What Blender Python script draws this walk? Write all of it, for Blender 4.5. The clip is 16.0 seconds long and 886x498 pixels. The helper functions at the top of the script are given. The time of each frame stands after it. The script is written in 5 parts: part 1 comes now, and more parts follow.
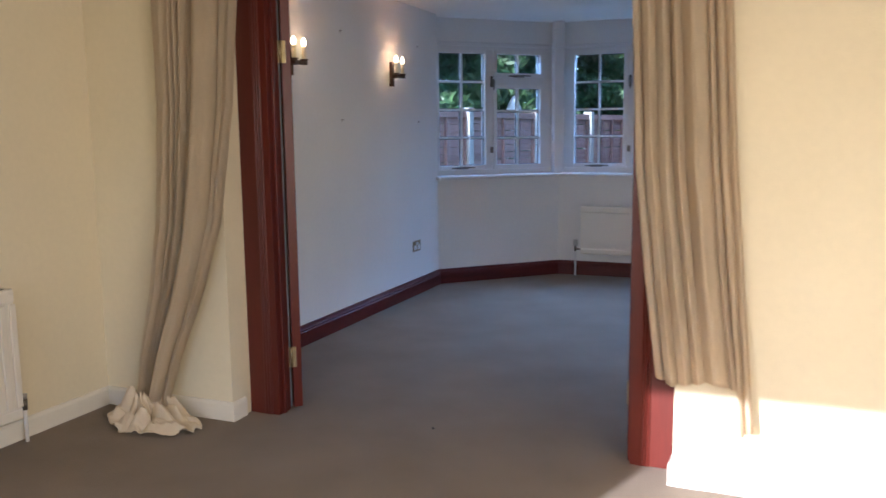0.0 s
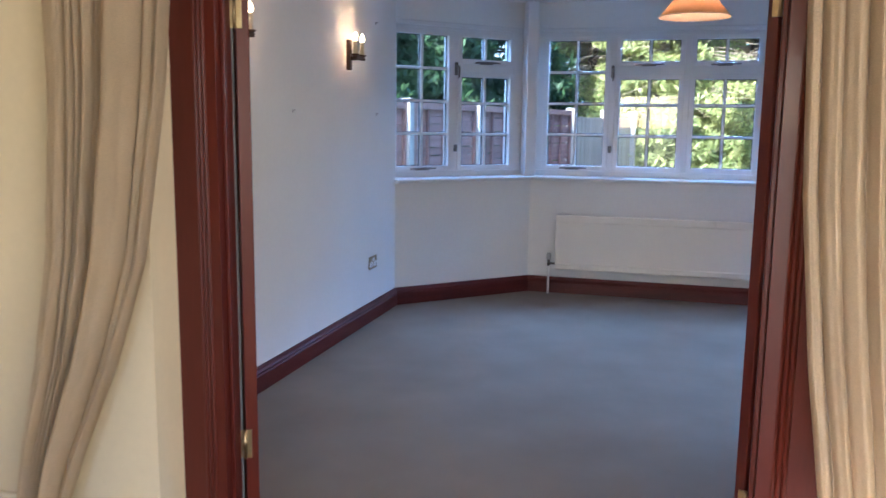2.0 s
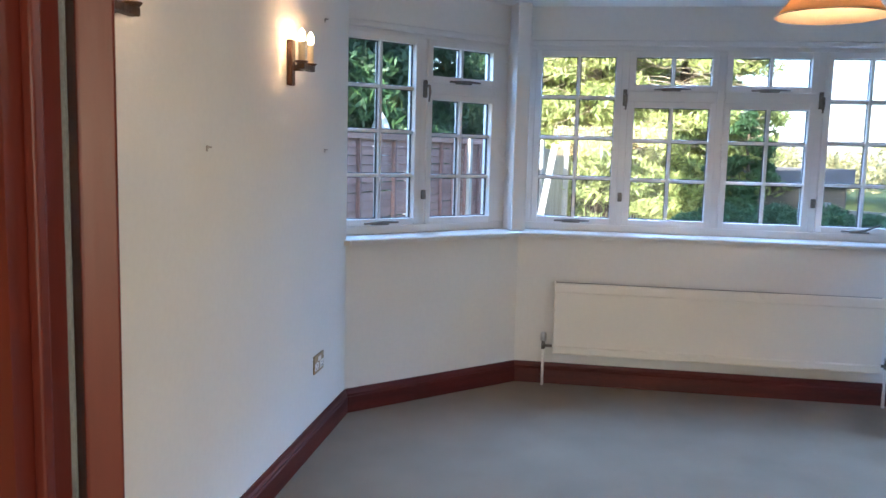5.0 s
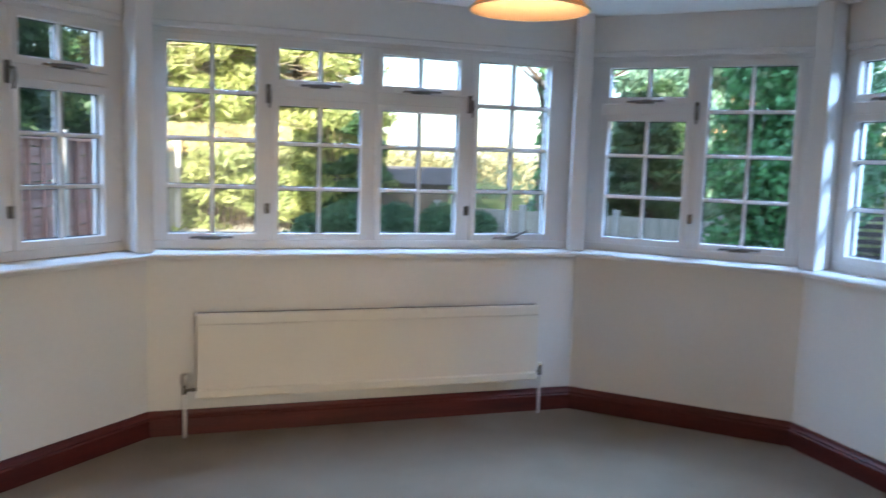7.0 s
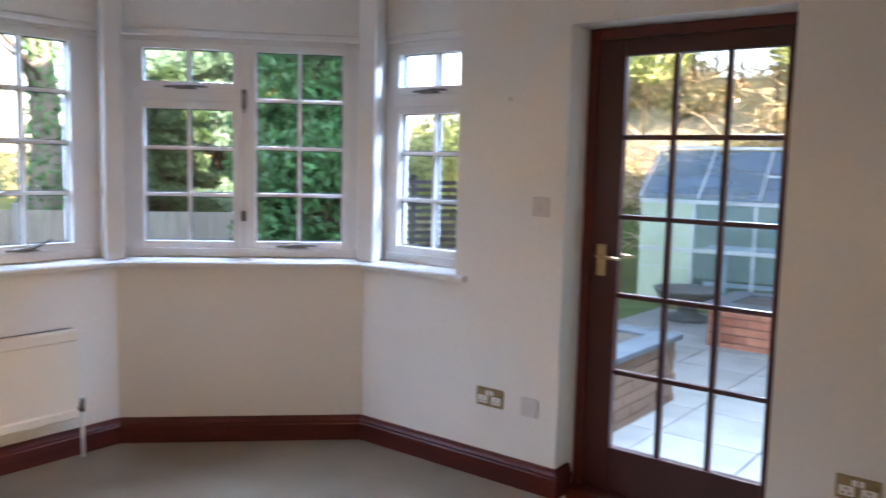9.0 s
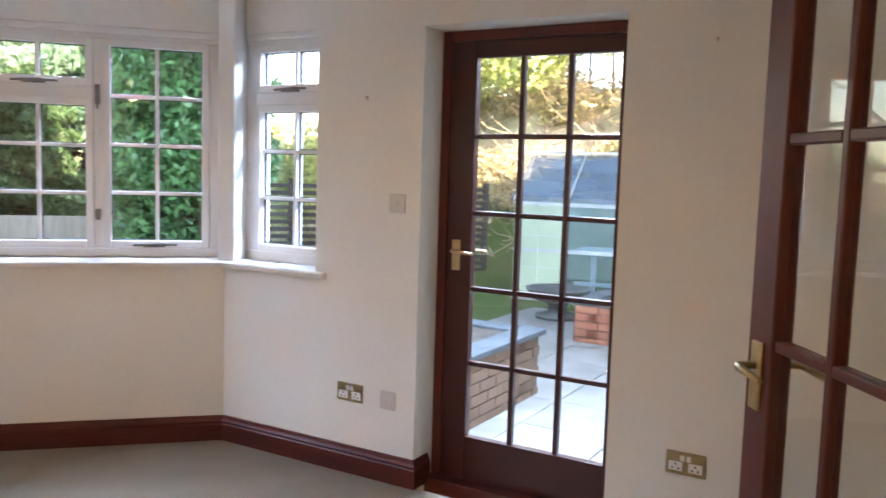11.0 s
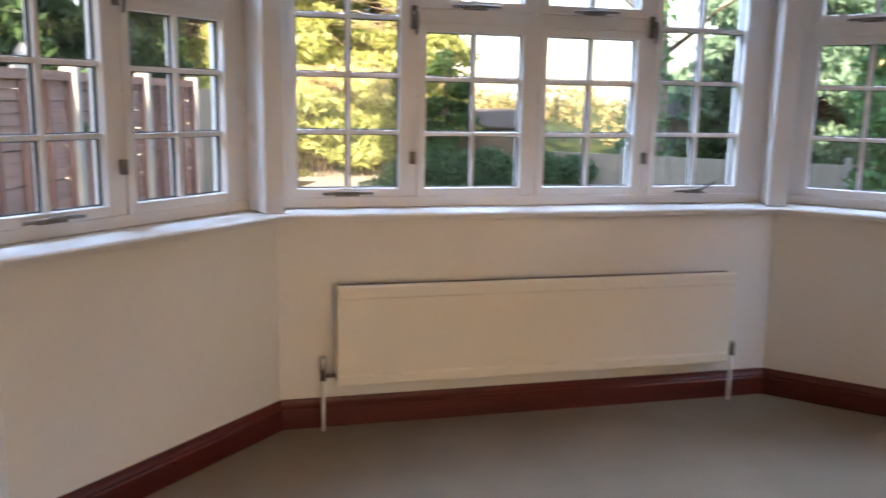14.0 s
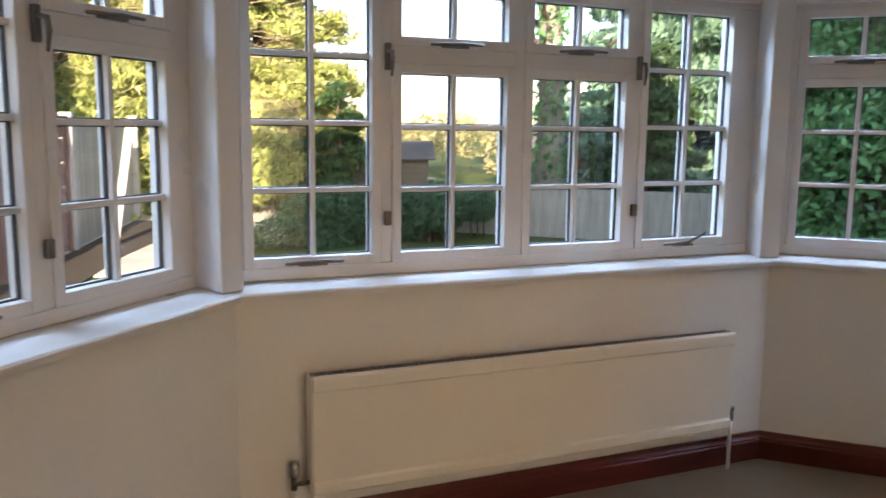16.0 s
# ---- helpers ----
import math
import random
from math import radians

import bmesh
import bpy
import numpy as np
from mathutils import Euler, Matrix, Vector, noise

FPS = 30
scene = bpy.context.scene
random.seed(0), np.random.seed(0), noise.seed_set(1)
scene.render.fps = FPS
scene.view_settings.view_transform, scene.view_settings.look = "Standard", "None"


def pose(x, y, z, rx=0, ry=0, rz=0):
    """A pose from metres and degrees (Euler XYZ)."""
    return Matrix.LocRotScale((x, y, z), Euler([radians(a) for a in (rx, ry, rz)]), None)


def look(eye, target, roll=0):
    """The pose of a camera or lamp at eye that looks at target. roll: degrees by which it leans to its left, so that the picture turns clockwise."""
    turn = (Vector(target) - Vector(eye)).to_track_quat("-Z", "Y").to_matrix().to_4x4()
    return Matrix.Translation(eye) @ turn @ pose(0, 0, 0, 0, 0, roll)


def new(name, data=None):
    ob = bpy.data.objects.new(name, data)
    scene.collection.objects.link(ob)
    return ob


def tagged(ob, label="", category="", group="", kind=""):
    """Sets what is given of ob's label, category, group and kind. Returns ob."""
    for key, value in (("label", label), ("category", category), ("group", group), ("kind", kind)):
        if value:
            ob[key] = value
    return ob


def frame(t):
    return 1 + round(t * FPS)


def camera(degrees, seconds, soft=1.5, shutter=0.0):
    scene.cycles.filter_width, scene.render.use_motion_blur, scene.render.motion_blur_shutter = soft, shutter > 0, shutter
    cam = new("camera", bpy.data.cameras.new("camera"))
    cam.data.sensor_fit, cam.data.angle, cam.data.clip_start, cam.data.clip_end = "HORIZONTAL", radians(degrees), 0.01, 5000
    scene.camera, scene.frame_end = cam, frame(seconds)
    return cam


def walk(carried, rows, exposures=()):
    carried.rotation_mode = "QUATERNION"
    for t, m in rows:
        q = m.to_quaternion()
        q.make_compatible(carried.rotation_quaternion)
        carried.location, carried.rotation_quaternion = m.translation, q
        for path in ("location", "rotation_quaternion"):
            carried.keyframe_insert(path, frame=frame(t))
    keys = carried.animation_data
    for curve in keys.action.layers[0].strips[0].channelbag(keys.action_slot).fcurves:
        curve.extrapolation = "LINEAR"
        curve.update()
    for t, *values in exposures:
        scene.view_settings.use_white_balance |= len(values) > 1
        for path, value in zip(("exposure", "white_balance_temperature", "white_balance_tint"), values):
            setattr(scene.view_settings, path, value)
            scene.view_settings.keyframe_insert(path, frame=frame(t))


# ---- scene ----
cam = camera(56.8, 16.0, soft=1.5, shutter=0.5)
PATH = [
    (0, (1.875, -7.485, 1.323), (1.129, -5.65, 1.043), -0.6),
    (0.5, (1.714, -7.307, 1.335), (0.917, -5.494, 1.049), 0.9),
    (1, (1.559, -7.071, 1.328), (0.751, -5.267, 1.025), 1.9),
    (1.5, (1.313, -6.849, 1.363), (0.636, -4.993, 1.052), 1.2),
    (2, (1.111, -6.603, 1.358), (0.581, -4.698, 1.055), 0.7),
    (2.5, (0.95, -6.39, 1.351), (0.54, -4.448, 1.104), 1.0),
    (3, (0.709, -6.098, 1.418), (0.501, -4.121, 1.199), 0.6),
    (3.3, (0.616, -5.918, 1.413), (0.466, -3.935, 1.202), 0.9),
    (3.5, (0.581, -5.794, 1.415), (0.444, -3.81, 1.21), 1.6),
    (5.1, (0.28, -5.01, 1.43), (-0.02, -3.047, 1.19), 1.5),
    (5.8, (0.16, -4.70, 1.44), (0.049, -2.717, 1.204), 1.4),
    (6, (0.133, -4.631, 1.474), (0.181, -2.647, 1.227), 0.8),
    (6.5, (0.117, -4.485, 1.495), (0.494, -2.541, 1.214), 0.7),
    (7, (0.131, -4.329, 1.468), (0.755, -2.442, 1.248), 1.9),
    (7.5, (0.169, -4.165, 1.461), (1.048, -2.377, 1.278), 2.9),
    (8, (0.162, -4.047, 1.468), (1.253, -2.384, 1.258), 2.9),
    (8.5, (0.169, -3.887, 1.461), (1.525, -2.43, 1.263), 2.1),
    (9, (0.165, -3.817, 1.480), (1.735, -2.596, 1.268), 1.4),
    (9.2, (0.167, -3.810, 1.480), (1.806, -2.681, 1.265), 1.4),
    (10.25, (0.178, -3.895, 1.462), (1.95, -2.992, 1.256), 1.5),
    (11.3, (0.19, -3.992, 1.441), (1.85, -2.894, 1.252), 1.8),
    (11.5, (0.189, -3.998, 1.449), (1.79, -2.815, 1.254), 1.8),
    (12, (0.163, -4.054, 1.406), (1.538, -2.616, 1.199), 3.4),
    (12.5, (0.138, -4.054, 1.418), (1.221, -2.394, 1.151), 4.4),
    (13, (0.104, -3.966, 1.526), (0.923, -2.176, 1.167), 3.3),
    (13.5, (-0.088, -3.683, 1.453), (0.59, -1.833, 1.106), 1.9),
    (14, (-0.149, -3.45, 1.429), (0.33, -1.542, 1.07), 1.1),
    (14.5, (-0.195, -3.244, 1.439), (0.108, -1.291, 1.127), 1.8),
    (15, (-0.321, -3.065, 1.447), (0.064, -1.123, 1.165), 0.8),
    (15.5, (-0.417, -2.945, 1.537), (0.188, -1.068, 1.2), 0.1),
    (16, (-0.418, -2.818, 1.512), (0.352, -0.995, 1.222), 0.7),
]
EXPOSURES = [(0.0, 1.45, 4700, 19), (1.5, 1.72, 4600, 19), (2.5, 2.1, 4650, 18), (3.5, 2.33, 4750, 17), (6.0, 2.0, 5450, 13), (7.5, 2.04, 5800, 14), (9.0, 2.38, 6550, 22),
             (11.5, 2.8, 7000, 23), (13.0, 2.0, 7100, 25), (14.5, 1.9, 6800, 22), (16.0, 1.68, 6900, 20)]
walk(cam, [(t, look(eye, target, roll)) for t, eye, target, roll in PATH], EXPOSURES)

# ---- world, sun and lamps ----
SUN_AZ, SUN_EL = radians(16.0), radians(17.0)      # heading of the light from +y towards +x, height of the sun
world = bpy.data.worlds.new("world")
scene.world = world
world.use_nodes = True
wn, wl = world.node_tree.nodes, world.node_tree.links
sky = wn.new("ShaderNodeTexSky")
sky.sky_type, sky.sun_disc = "NISHITA", False
sky.sun_elevation, sky.sun_rotation = SUN_EL, math.pi + SUN_AZ
wl.new(sky.outputs["Color"], wn["Background"].inputs["Color"])
wn["Background"].inputs["Strength"].default_value = 0.15
sun_data = bpy.data.lights.new("sun", "SUN")
sun_data.energy, sun_data.angle, sun_data.color = 5.0, radians(0.5), (1.0, 0.86, 0.66)
sun = new("sun", sun_data)
sun.matrix_world = look((0, 0, 0), (math.sin(SUN_AZ) * math.cos(SUN_EL), math.cos(SUN_AZ) * math.cos(SUN_EL), -math.sin(SUN_EL)))


def sky_lamp(name, x, y, out, width, power, colour=(0.46, 0.70, 1.0)):
    """The open sky's light at a window: a lamp above and before the opening, turned into the room."""
    d = bpy.data.lights.new(name, "AREA")
    d.shape, d.size, d.size_y, d.energy, d.color = "RECTANGLE", width, 0.9, power, colour
    n_ = Vector((math.sin(radians(out)), math.cos(radians(out)), 0))
    eye = Vector((x, y, 2.82)) + n_ * 1.45
    new(name, d).matrix_world = look(eye, Vector((x, y, 1.55)) - n_ * 0.2)


sky_lamp("sky_light_bay_left", -0.41, -0.46, -45, 1.2, 34.0)
sky_lamp("sky_light_bay_centre", 1.19, 0.0, 0, 2.3, 68.0)
sky_lamp("sky_light_bay_right", 2.83, -0.44, 45, 1.2, 50.0)
sky_lamp("sky_light_side", 3.27, -1.2, 90, 0.6, 20.0)
sky_lamp("sky_light_door", 3.27, -2.54, 90, 0.9, 110.0)


def room_lamp(name, eye, target, width, height, power):
    """A warm lamp in an unseen opening of the front room, standing in for bright sky and sunlit ground."""
    d = bpy.data.lights.new(name, "AREA")
    d.shape, d.size, d.size_y, d.energy, d.color = "RECTANGLE", width, height, power, (1.0, 0.79, 0.46)
    new(name, d).matrix_world = look(eye, target)


room_lamp("sky_light_front", (1.34, -9.3, 1.0), (1.34, -4.0, 1.0), 2.4, 1.8, 3.0)
# Fill from the right, added to brighten the room; no window is known there.
room_lamp("fill_light_front_side", (4.08, -7.9, 1.45), (-0.3, -6.2, 1.2), 1.9, 1.1, 34.0)

# ---- mesh helpers ----
def box(x0, x1, y0, y1, z0, z1, bev=0.0, bm=None):
    own = bm is None
    bm = bm or bmesh.new()
    vs = [bm.verts.new((x, y, z)) for z in (z0, z1) for y in (y0, y1) for x in (x0, x1)]
    for f in ((0, 2, 3, 1), (4, 5, 7, 6), (0, 1, 5, 4), (1, 3, 7, 5), (3, 2, 6, 7), (2, 0, 4, 6)):
        bm.faces.new([vs[i] for i in f])
    if bev and own:
        bmesh.ops.bevel(bm, geom=bm.edges[:], offset=bev, segments=2, affect="EDGES", profile=0.5)
    return bm


def prism(points, z0, z1, bm=None):
    """Upright prism over a counter-clockwise outline."""
    bm = bm or bmesh.new()
    lo = [bm.verts.new((x, y, z0)) for x, y in points]
    hi = [bm.verts.new((x, y, z1)) for x, y in points]
    n = len(points)
    bm.faces.new(lo[::-1])
    bm.faces.new(hi)
    for i in range(n):
        bm.faces.new((lo[i], lo[(i + 1) % n], hi[(i + 1) % n], hi[i]))
    return bm


def sweep(profile, path, bm=None, close=True):
    """A profile of (outward, z) drawn along a path of (x, y) with mitred corners; outward is to the path's left."""
    bm = bm or bmesh.new()
    rings = []
    for i, p in enumerate(path):
        p = Vector(p)
        a = (p - Vector(path[i - 1])).normalized() if i else None
        b = (Vector(path[i + 1]) - p).normalized() if i + 1 < len(path) else None
        na, nb = [Vector((-d.y, d.x)) if d else None for d in (a, b)]
        n = (na or nb) if na is None or nb is None else (na + nb) / (1 + na.dot(nb))
        rings.append([bm.verts.new((p.x + n.x * o, p.y + n.y * o, z)) for o, z in profile])
    m = len(profile)
    for r, s in zip(rings, rings[1:]):
        for j in range(m if close else m - 1):
            bm.faces.new((r[j], r[(j + 1) % m], s[(j + 1) % m], s[j]))
    if close:
        bm.faces.new(rings[0][::-1])
        bm.faces.new(rings[-1])
    bmesh.ops.recalc_face_normals(bm, faces=bm.faces)
    return bm


def lathe(profile, n=24, bm=None, centre=(0, 0)):
    """Turns a profile of (radius, z) round the upright axis."""
    bm = bm or bmesh.new()
    rings = []
    for r, z in profile:
        rings.append([bm.verts.new((centre[0] + r * math.cos(2 * math.pi * k / n), centre[1] + r * math.sin(2 * math.pi * k / n), z)) for k in range(n)])
    for a, b in zip(rings, rings[1:]):
        for k in range(n):
            bm.faces.new((a[k], a[(k + 1) % n], b[(k + 1) % n], b[k]))
    if profile[0][0] > 1e-4:
        bm.faces.new(rings[0][::-1])
    if profile[-1][0] > 1e-4:
        bm.faces.new(rings[-1])
    bmesh.ops.remove_doubles(bm, verts=bm.verts, dist=1e-5)
    for f in bm.faces:
        f.smooth = True
    return bm


def tube(points, r, n=8, bm=None):
    """A round bar through points; r may be a list of radii."""
    bm = bm or bmesh.new()
    pts = [Vector(p) for p in points]
    rad = r if isinstance(r, (list, tuple)) else [r] * len(pts)
    rings = []
    for i, p in enumerate(pts):
        d = (pts[min(i + 1, len(pts) - 1)] - pts[max(i - 1, 0)]).normalized()
        u = d.orthogonal().normalized() if abs(d.z) > 0.95 else d.cross(Vector((0, 0, 1))).normalized()
        v = d.cross(u)
        rings.append([bm.verts.new(p + rad[i] * (math.cos(2 * math.pi * k / n) * u + math.sin(2 * math.pi * k / n) * v)) for k in range(n)])
    for a, b in zip(rings, rings[1:]):
        for k in range(n):
            bm.faces.new((a[k], a[(k + 1) % n], b[(k + 1) % n], b[k])).smooth = True
    bm.faces.new(rings[0][::-1])
    bm.faces.new(rings[-1])
    bmesh.ops.recalc_face_normals(bm, faces=bm.faces)
    return bm


def mesh_of(name, bm, material):
    me = bpy.data.meshes.new(name)
    bm.to_mesh(me)
    bm.free()
    me.materials.append(material)
    return me


def part(name, bm, material, parent, label=""):
    """Links a bmesh as one mesh object under a thing or a part."""
    ob = new(name, mesh_of(name, bm, material))
    ob.parent = parent
    return tagged(ob, label) if label else ob


def share(name, me, parent, m=None):
    ob = new(name, me)
    ob.parent = parent
    if m is not None:
        ob.matrix_basis = m
    return ob


def thing(name, m, label, category, group="", kind=""):
    ob = new(name)
    ob.empty_display_size = 0.05
    ob.matrix_basis = m
    return tagged(ob, label, category, group, kind)


def solid(name, bm, material, label, category, kind="structure", m=None):
    ob = new(name, mesh_of(name, bm, material))
    if m is not None:
        ob.matrix_basis = m
    return tagged(ob, label, category, "", kind)


def facet(p, q):
    """A frame on a wall from p to q: x along it, y out of the room, z up."""
    d = (Vector(q) - Vector(p)).normalized()
    return Matrix(((d.x, -d.y, 0, p[0]), (d.y, d.x, 0, p[1]), (0, 0, 1, 0), (0, 0, 0, 1)))


# ---- materials ----
def material(name, colour, rough=0.5, metal=0.0, vary=0.06, scale=3.0, grain=0.04, grain_scale=60.0, bump=0.1, bump_scale=80.0,
             stretch=(1, 1, 1), second=None, spec=0.5, random_value=0.0, translucent=0.0, coat=0.0):
    """Node material: base colour varied at two scales, rough and bumpy as the surface is."""
    mt = bpy.data.materials.new(name)
    mt.use_nodes = True
    n, l = mt.node_tree.nodes, mt.node_tree.links
    b = n["Principled BSDF"]
    co = n.new("ShaderNodeTexCoord")
    mp = n.new("ShaderNodeMapping")
    mp.inputs["Scale"].default_value = stretch
    l.new(co.outputs["Object"], mp.inputs["Vector"])

    def cloud(s, detail):
        t = n.new("ShaderNodeTexNoise")
        t.inputs["Scale"].default_value, t.inputs["Detail"].default_value = s, detail
        l.new(mp.outputs["Vector"], t.inputs["Vector"])
        return t.outputs["Fac"]

    def mix(kind, fac, a, bb):
        m = n.new("ShaderNodeMix")
        m.data_type, m.blend_type = "RGBA", kind
        for sock, v in ((m.inputs[0], fac), (m.inputs[6], a), (m.inputs[7], bb)):
            if isinstance(v, bpy.types.NodeSocket):
                l.new(v, sock)
            else:
                sock.default_value = v
        return m.outputs[2]

    def span(v, lo, hi):
        m = n.new("ShaderNodeMapRange")
        m.inputs[1].default_value, m.inputs[2].default_value, m.inputs[3].default_value, m.inputs[4].default_value = 0.3, 0.7, lo, hi
        l.new(v, m.inputs[0])
        return m.outputs[0]

    big, fine = cloud(scale, 4), cloud(grain_scale, 3)
    base = (*colour, 1)
    other = (*(second or [c * (1 - 2.5 * vary) for c in colour]), 1)
    c = mix("MIX", span(big, 0, 1), base, other)
    g = n.new("ShaderNodeCombineColor")
    s = span(fine, 1 - grain, 1 + grain)
    for k in range(3):
        l.new(s, g.inputs[k])
    c = mix("MULTIPLY", 1.0, c, g.outputs[0])
    if random_value:
        info = n.new("ShaderNodeObjectInfo")
        g2 = n.new("ShaderNodeCombineColor")
        m = n.new("ShaderNodeMapRange")
        m.inputs[3].default_value, m.inputs[4].default_value = 1 - random_value, 1 + random_value
        l.new(info.outputs["Random"], m.inputs[0])
        for k in range(3):
            l.new(m.outputs[0], g2.inputs[k])
        c = mix("MULTIPLY", 1.0, c, g2.outputs[0])
    l.new(c, b.inputs["Base Color"])
    l.new(span(big, max(0.0, rough - 0.06), min(1.0, rough + 0.06)), b.inputs["Roughness"])
    b.inputs["Metallic"].default_value = metal
    b.inputs["Specular IOR Level"].default_value = spec
    b.inputs["Coat Weight"].default_value = coat
    if bump:
        bp = n.new("ShaderNodeBump")
        bp.inputs["Strength"].default_value, bp.inputs["Distance"].default_value = bump, 0.01
        l.new(cloud(bump_scale, 5), bp.inputs["Height"])
        l.new(bp.outputs["Normal"], b.inputs["Normal"])
    if translucent:
        tr = n.new("ShaderNodeBsdfTranslucent")
        l.new(c, tr.inputs["Color"])
        mx = n.new("ShaderNodeMixShader")
        mx.inputs[0].default_value = translucent
        l.new(b.outputs[0], mx.inputs[1])
        l.new(tr.outputs[0], mx.inputs[2])
        l.new(mx.outputs[0], n["Material Output"].inputs["Surface"])
    return mt


def leaf_material(name, colour, second, translucent=0.3, rough=0.5):
    """Foliage, each leaf of the mesh a little different."""
    mt = material(name, colour, rough, 0, 0.2, 0.8, 0.1, 9.0, 0, second=second, translucent=translucent)
    n, l = mt.node_tree.nodes, mt.node_tree.links
    b = n["Principled BSDF"]
    src = b.inputs["Base Color"].links[0].from_socket
    geo = n.new("ShaderNodeNewGeometry")
    m = n.new("ShaderNodeMapRange")
    m.inputs[3].default_value, m.inputs[4].default_value = 0.55, 1.45
    l.new(geo.outputs["Random Per Island"], m.inputs[0])
    g = n.new("ShaderNodeVectorMath")
    g.operation = "SCALE"
    l.new(src, g.inputs[0])
    l.new(m.outputs[0], g.inputs["Scale"])
    l.new(g.outputs[0], b.inputs["Base Color"])
    for node in n:
        if node.type == "BSDF_TRANSLUCENT":
            l.new(g.outputs[0], node.inputs["Color"])
    return mt


def glass_material(name, tint=(0.97, 0.985, 0.98)):
    mt = bpy.data.materials.new(name)
    mt.use_nodes = True
    n, l = mt.node_tree.nodes, mt.node_tree.links
    n.remove(n["Principled BSDF"])
    tr, gl, fr, mx = (n.new(k) for k in ("ShaderNodeBsdfTransparent", "ShaderNodeBsdfGlossy", "ShaderNodeLayerWeight", "ShaderNodeMixShader"))
    pw, ad = n.new("ShaderNodeMath"), n.new("ShaderNodeMath")
    pw.operation, ad.operation, pw.inputs[1].default_value = "POWER", "MULTIPLY_ADD", 5.0
    ad.inputs[1].default_value, ad.inputs[2].default_value = 0.9, 0.035
    tr.inputs[0].default_value = (*tint, 1)
    gl.inputs["Roughness"].default_value = 0.01
    fr.inputs["Blend"].default_value = 0.5
    l.new(fr.outputs["Facing"], pw.inputs[0])
    l.new(pw.outputs[0], ad.inputs[0])
    l.new(ad.outputs[0], mx.inputs[0])
    l.new(tr.outputs[0], mx.inputs[1])
    l.new(gl.outputs[0], mx.inputs[2])
    l.new(mx.outputs[0], n["Material Output"].inputs["Surface"])
    return mt


def glow_material(name, colour, strength):
    mt = bpy.data.materials.new(name)
    mt.use_nodes = True
    b = mt.node_tree.nodes["Principled BSDF"]
    b.inputs["Base Color"].default_value = (*colour, 1)
    b.inputs["Emission Color"].default_value = (*colour, 1)
    b.inputs["Emission Strength"].default_value = strength
    return mt


PLASTER = material("cream_plaster", (0.80, 0.775, 0.735), 0.85, 0, 0.03, 1.1, 0.015, 40, 0.12, 130, spec=0.25)
# Cream plaster yellowed to carry the front room's warm light.
PLASTER_NEAR = material("warm_lit_cream_plaster", (0.80, 0.705, 0.50), 0.85, 0, 0.03, 1.0, 0.015, 40, 0.12, 130, spec=0.25)
CEILING = material("white_ceiling_paint", (0.82, 0.79, 0.75), 0.9, 0, 0.02, 1.0, 0.02, 30, 0.35, 22, spec=0.2)
CARPET = material("taupe_carpet", (0.355, 0.287, 0.218), 0.97, 0, 0.055, 2.6, 0.13, 420, 0.9, 380, spec=0.1)
WHITE = material("white_gloss_paint", (0.76, 0.735, 0.715), 0.32, 0, 0.025, 4, 0.01, 90, 0.06, 50)
WHITE_TRIM = material("cream_gloss_paint", (0.82, 0.76, 0.64), 0.4, 0, 0.03, 4, 0.01, 90, 0.06, 50)
RADIATOR = material("cream_radiator_enamel", (0.78, 0.72, 0.62), 0.33, 0, 0.02, 2, 0.01, 50, 0.03, 30)
# Metal darkened so the shade in the radiator's top gap is in its colour.
GRILLE = material("radiator_grille_metal", (0.26, 0.24, 0.21), 0.5, 0.3, 0.1, 8, 0.05, 90, 0.05, 60)
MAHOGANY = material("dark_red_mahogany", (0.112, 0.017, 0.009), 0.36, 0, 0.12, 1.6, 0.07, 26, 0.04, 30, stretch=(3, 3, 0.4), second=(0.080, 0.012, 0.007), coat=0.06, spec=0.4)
# Darker mahogany for the garden door: its backlit shade is in the colour.
MAHOGANY_SHADED = material("shaded_red_mahogany", (0.060, 0.011, 0.008), 0.34, 0, 0.12, 1.6, 0.07, 26, 0.04, 30, stretch=(3, 3, 0.4), second=(0.045, 0.008, 0.006), coat=0.06, spec=0.4)
SKIRT_WOOD = material("red_brown_skirting_wood", (0.105, 0.016, 0.011), 0.45, 0, 0.14, 1.6, 0.16, 30, 0.06, 30, stretch=(1, 1, 8), second=(0.055, 0.009, 0.007), coat=0.0, spec=0.35)
PLATE_BRASS = material("tarnished_brass_plate", (0.40, 0.31, 0.17), 0.42, 0.9, 0.15, 20, 0.1, 150, 0.06, 120)
INSERT = material("bright_white_plastic", (0.82, 0.80, 0.77), 0.4, 0, 0.02, 6, 0.01, 90, 0)
BRASS = material("worn_brass", (0.56, 0.44, 0.24), 0.33, 1.0, 0.12, 20, 0.08, 150, 0.06, 120)
IRON = material("dark_bronze_metal", (0.24, 0.21, 0.18), 0.45, 0.6, 0.2, 15, 0.1, 150, 0.15, 120)
SCONCE_WOOD = material("dark_oak_sconce_wood", (0.085, 0.04, 0.02), 0.55, 0, 0.2, 9, 0.2, 60, 0.3, 60, stretch=(4, 4, 1))
VALVE = material("tarnished_valve_metal", (0.22, 0.20, 0.17), 0.4, 0.8, 0.2, 30, 0.1, 90, 0.1, 90)
GASKET = material("dark_glazing_seal", (0.05, 0.05, 0.055), 0.6, 0, 0.1, 20, 0.05, 90, 0)
CHROME = material("dull_chrome", (0.55, 0.53, 0.5), 0.3, 1.0, 0.1, 20, 0.05, 90, 0.03, 60)
HOOK = material("tarnished_hook", (0.58, 0.53, 0.49), 0.6, 0, 0.1, 9, 0.1, 90, 0)
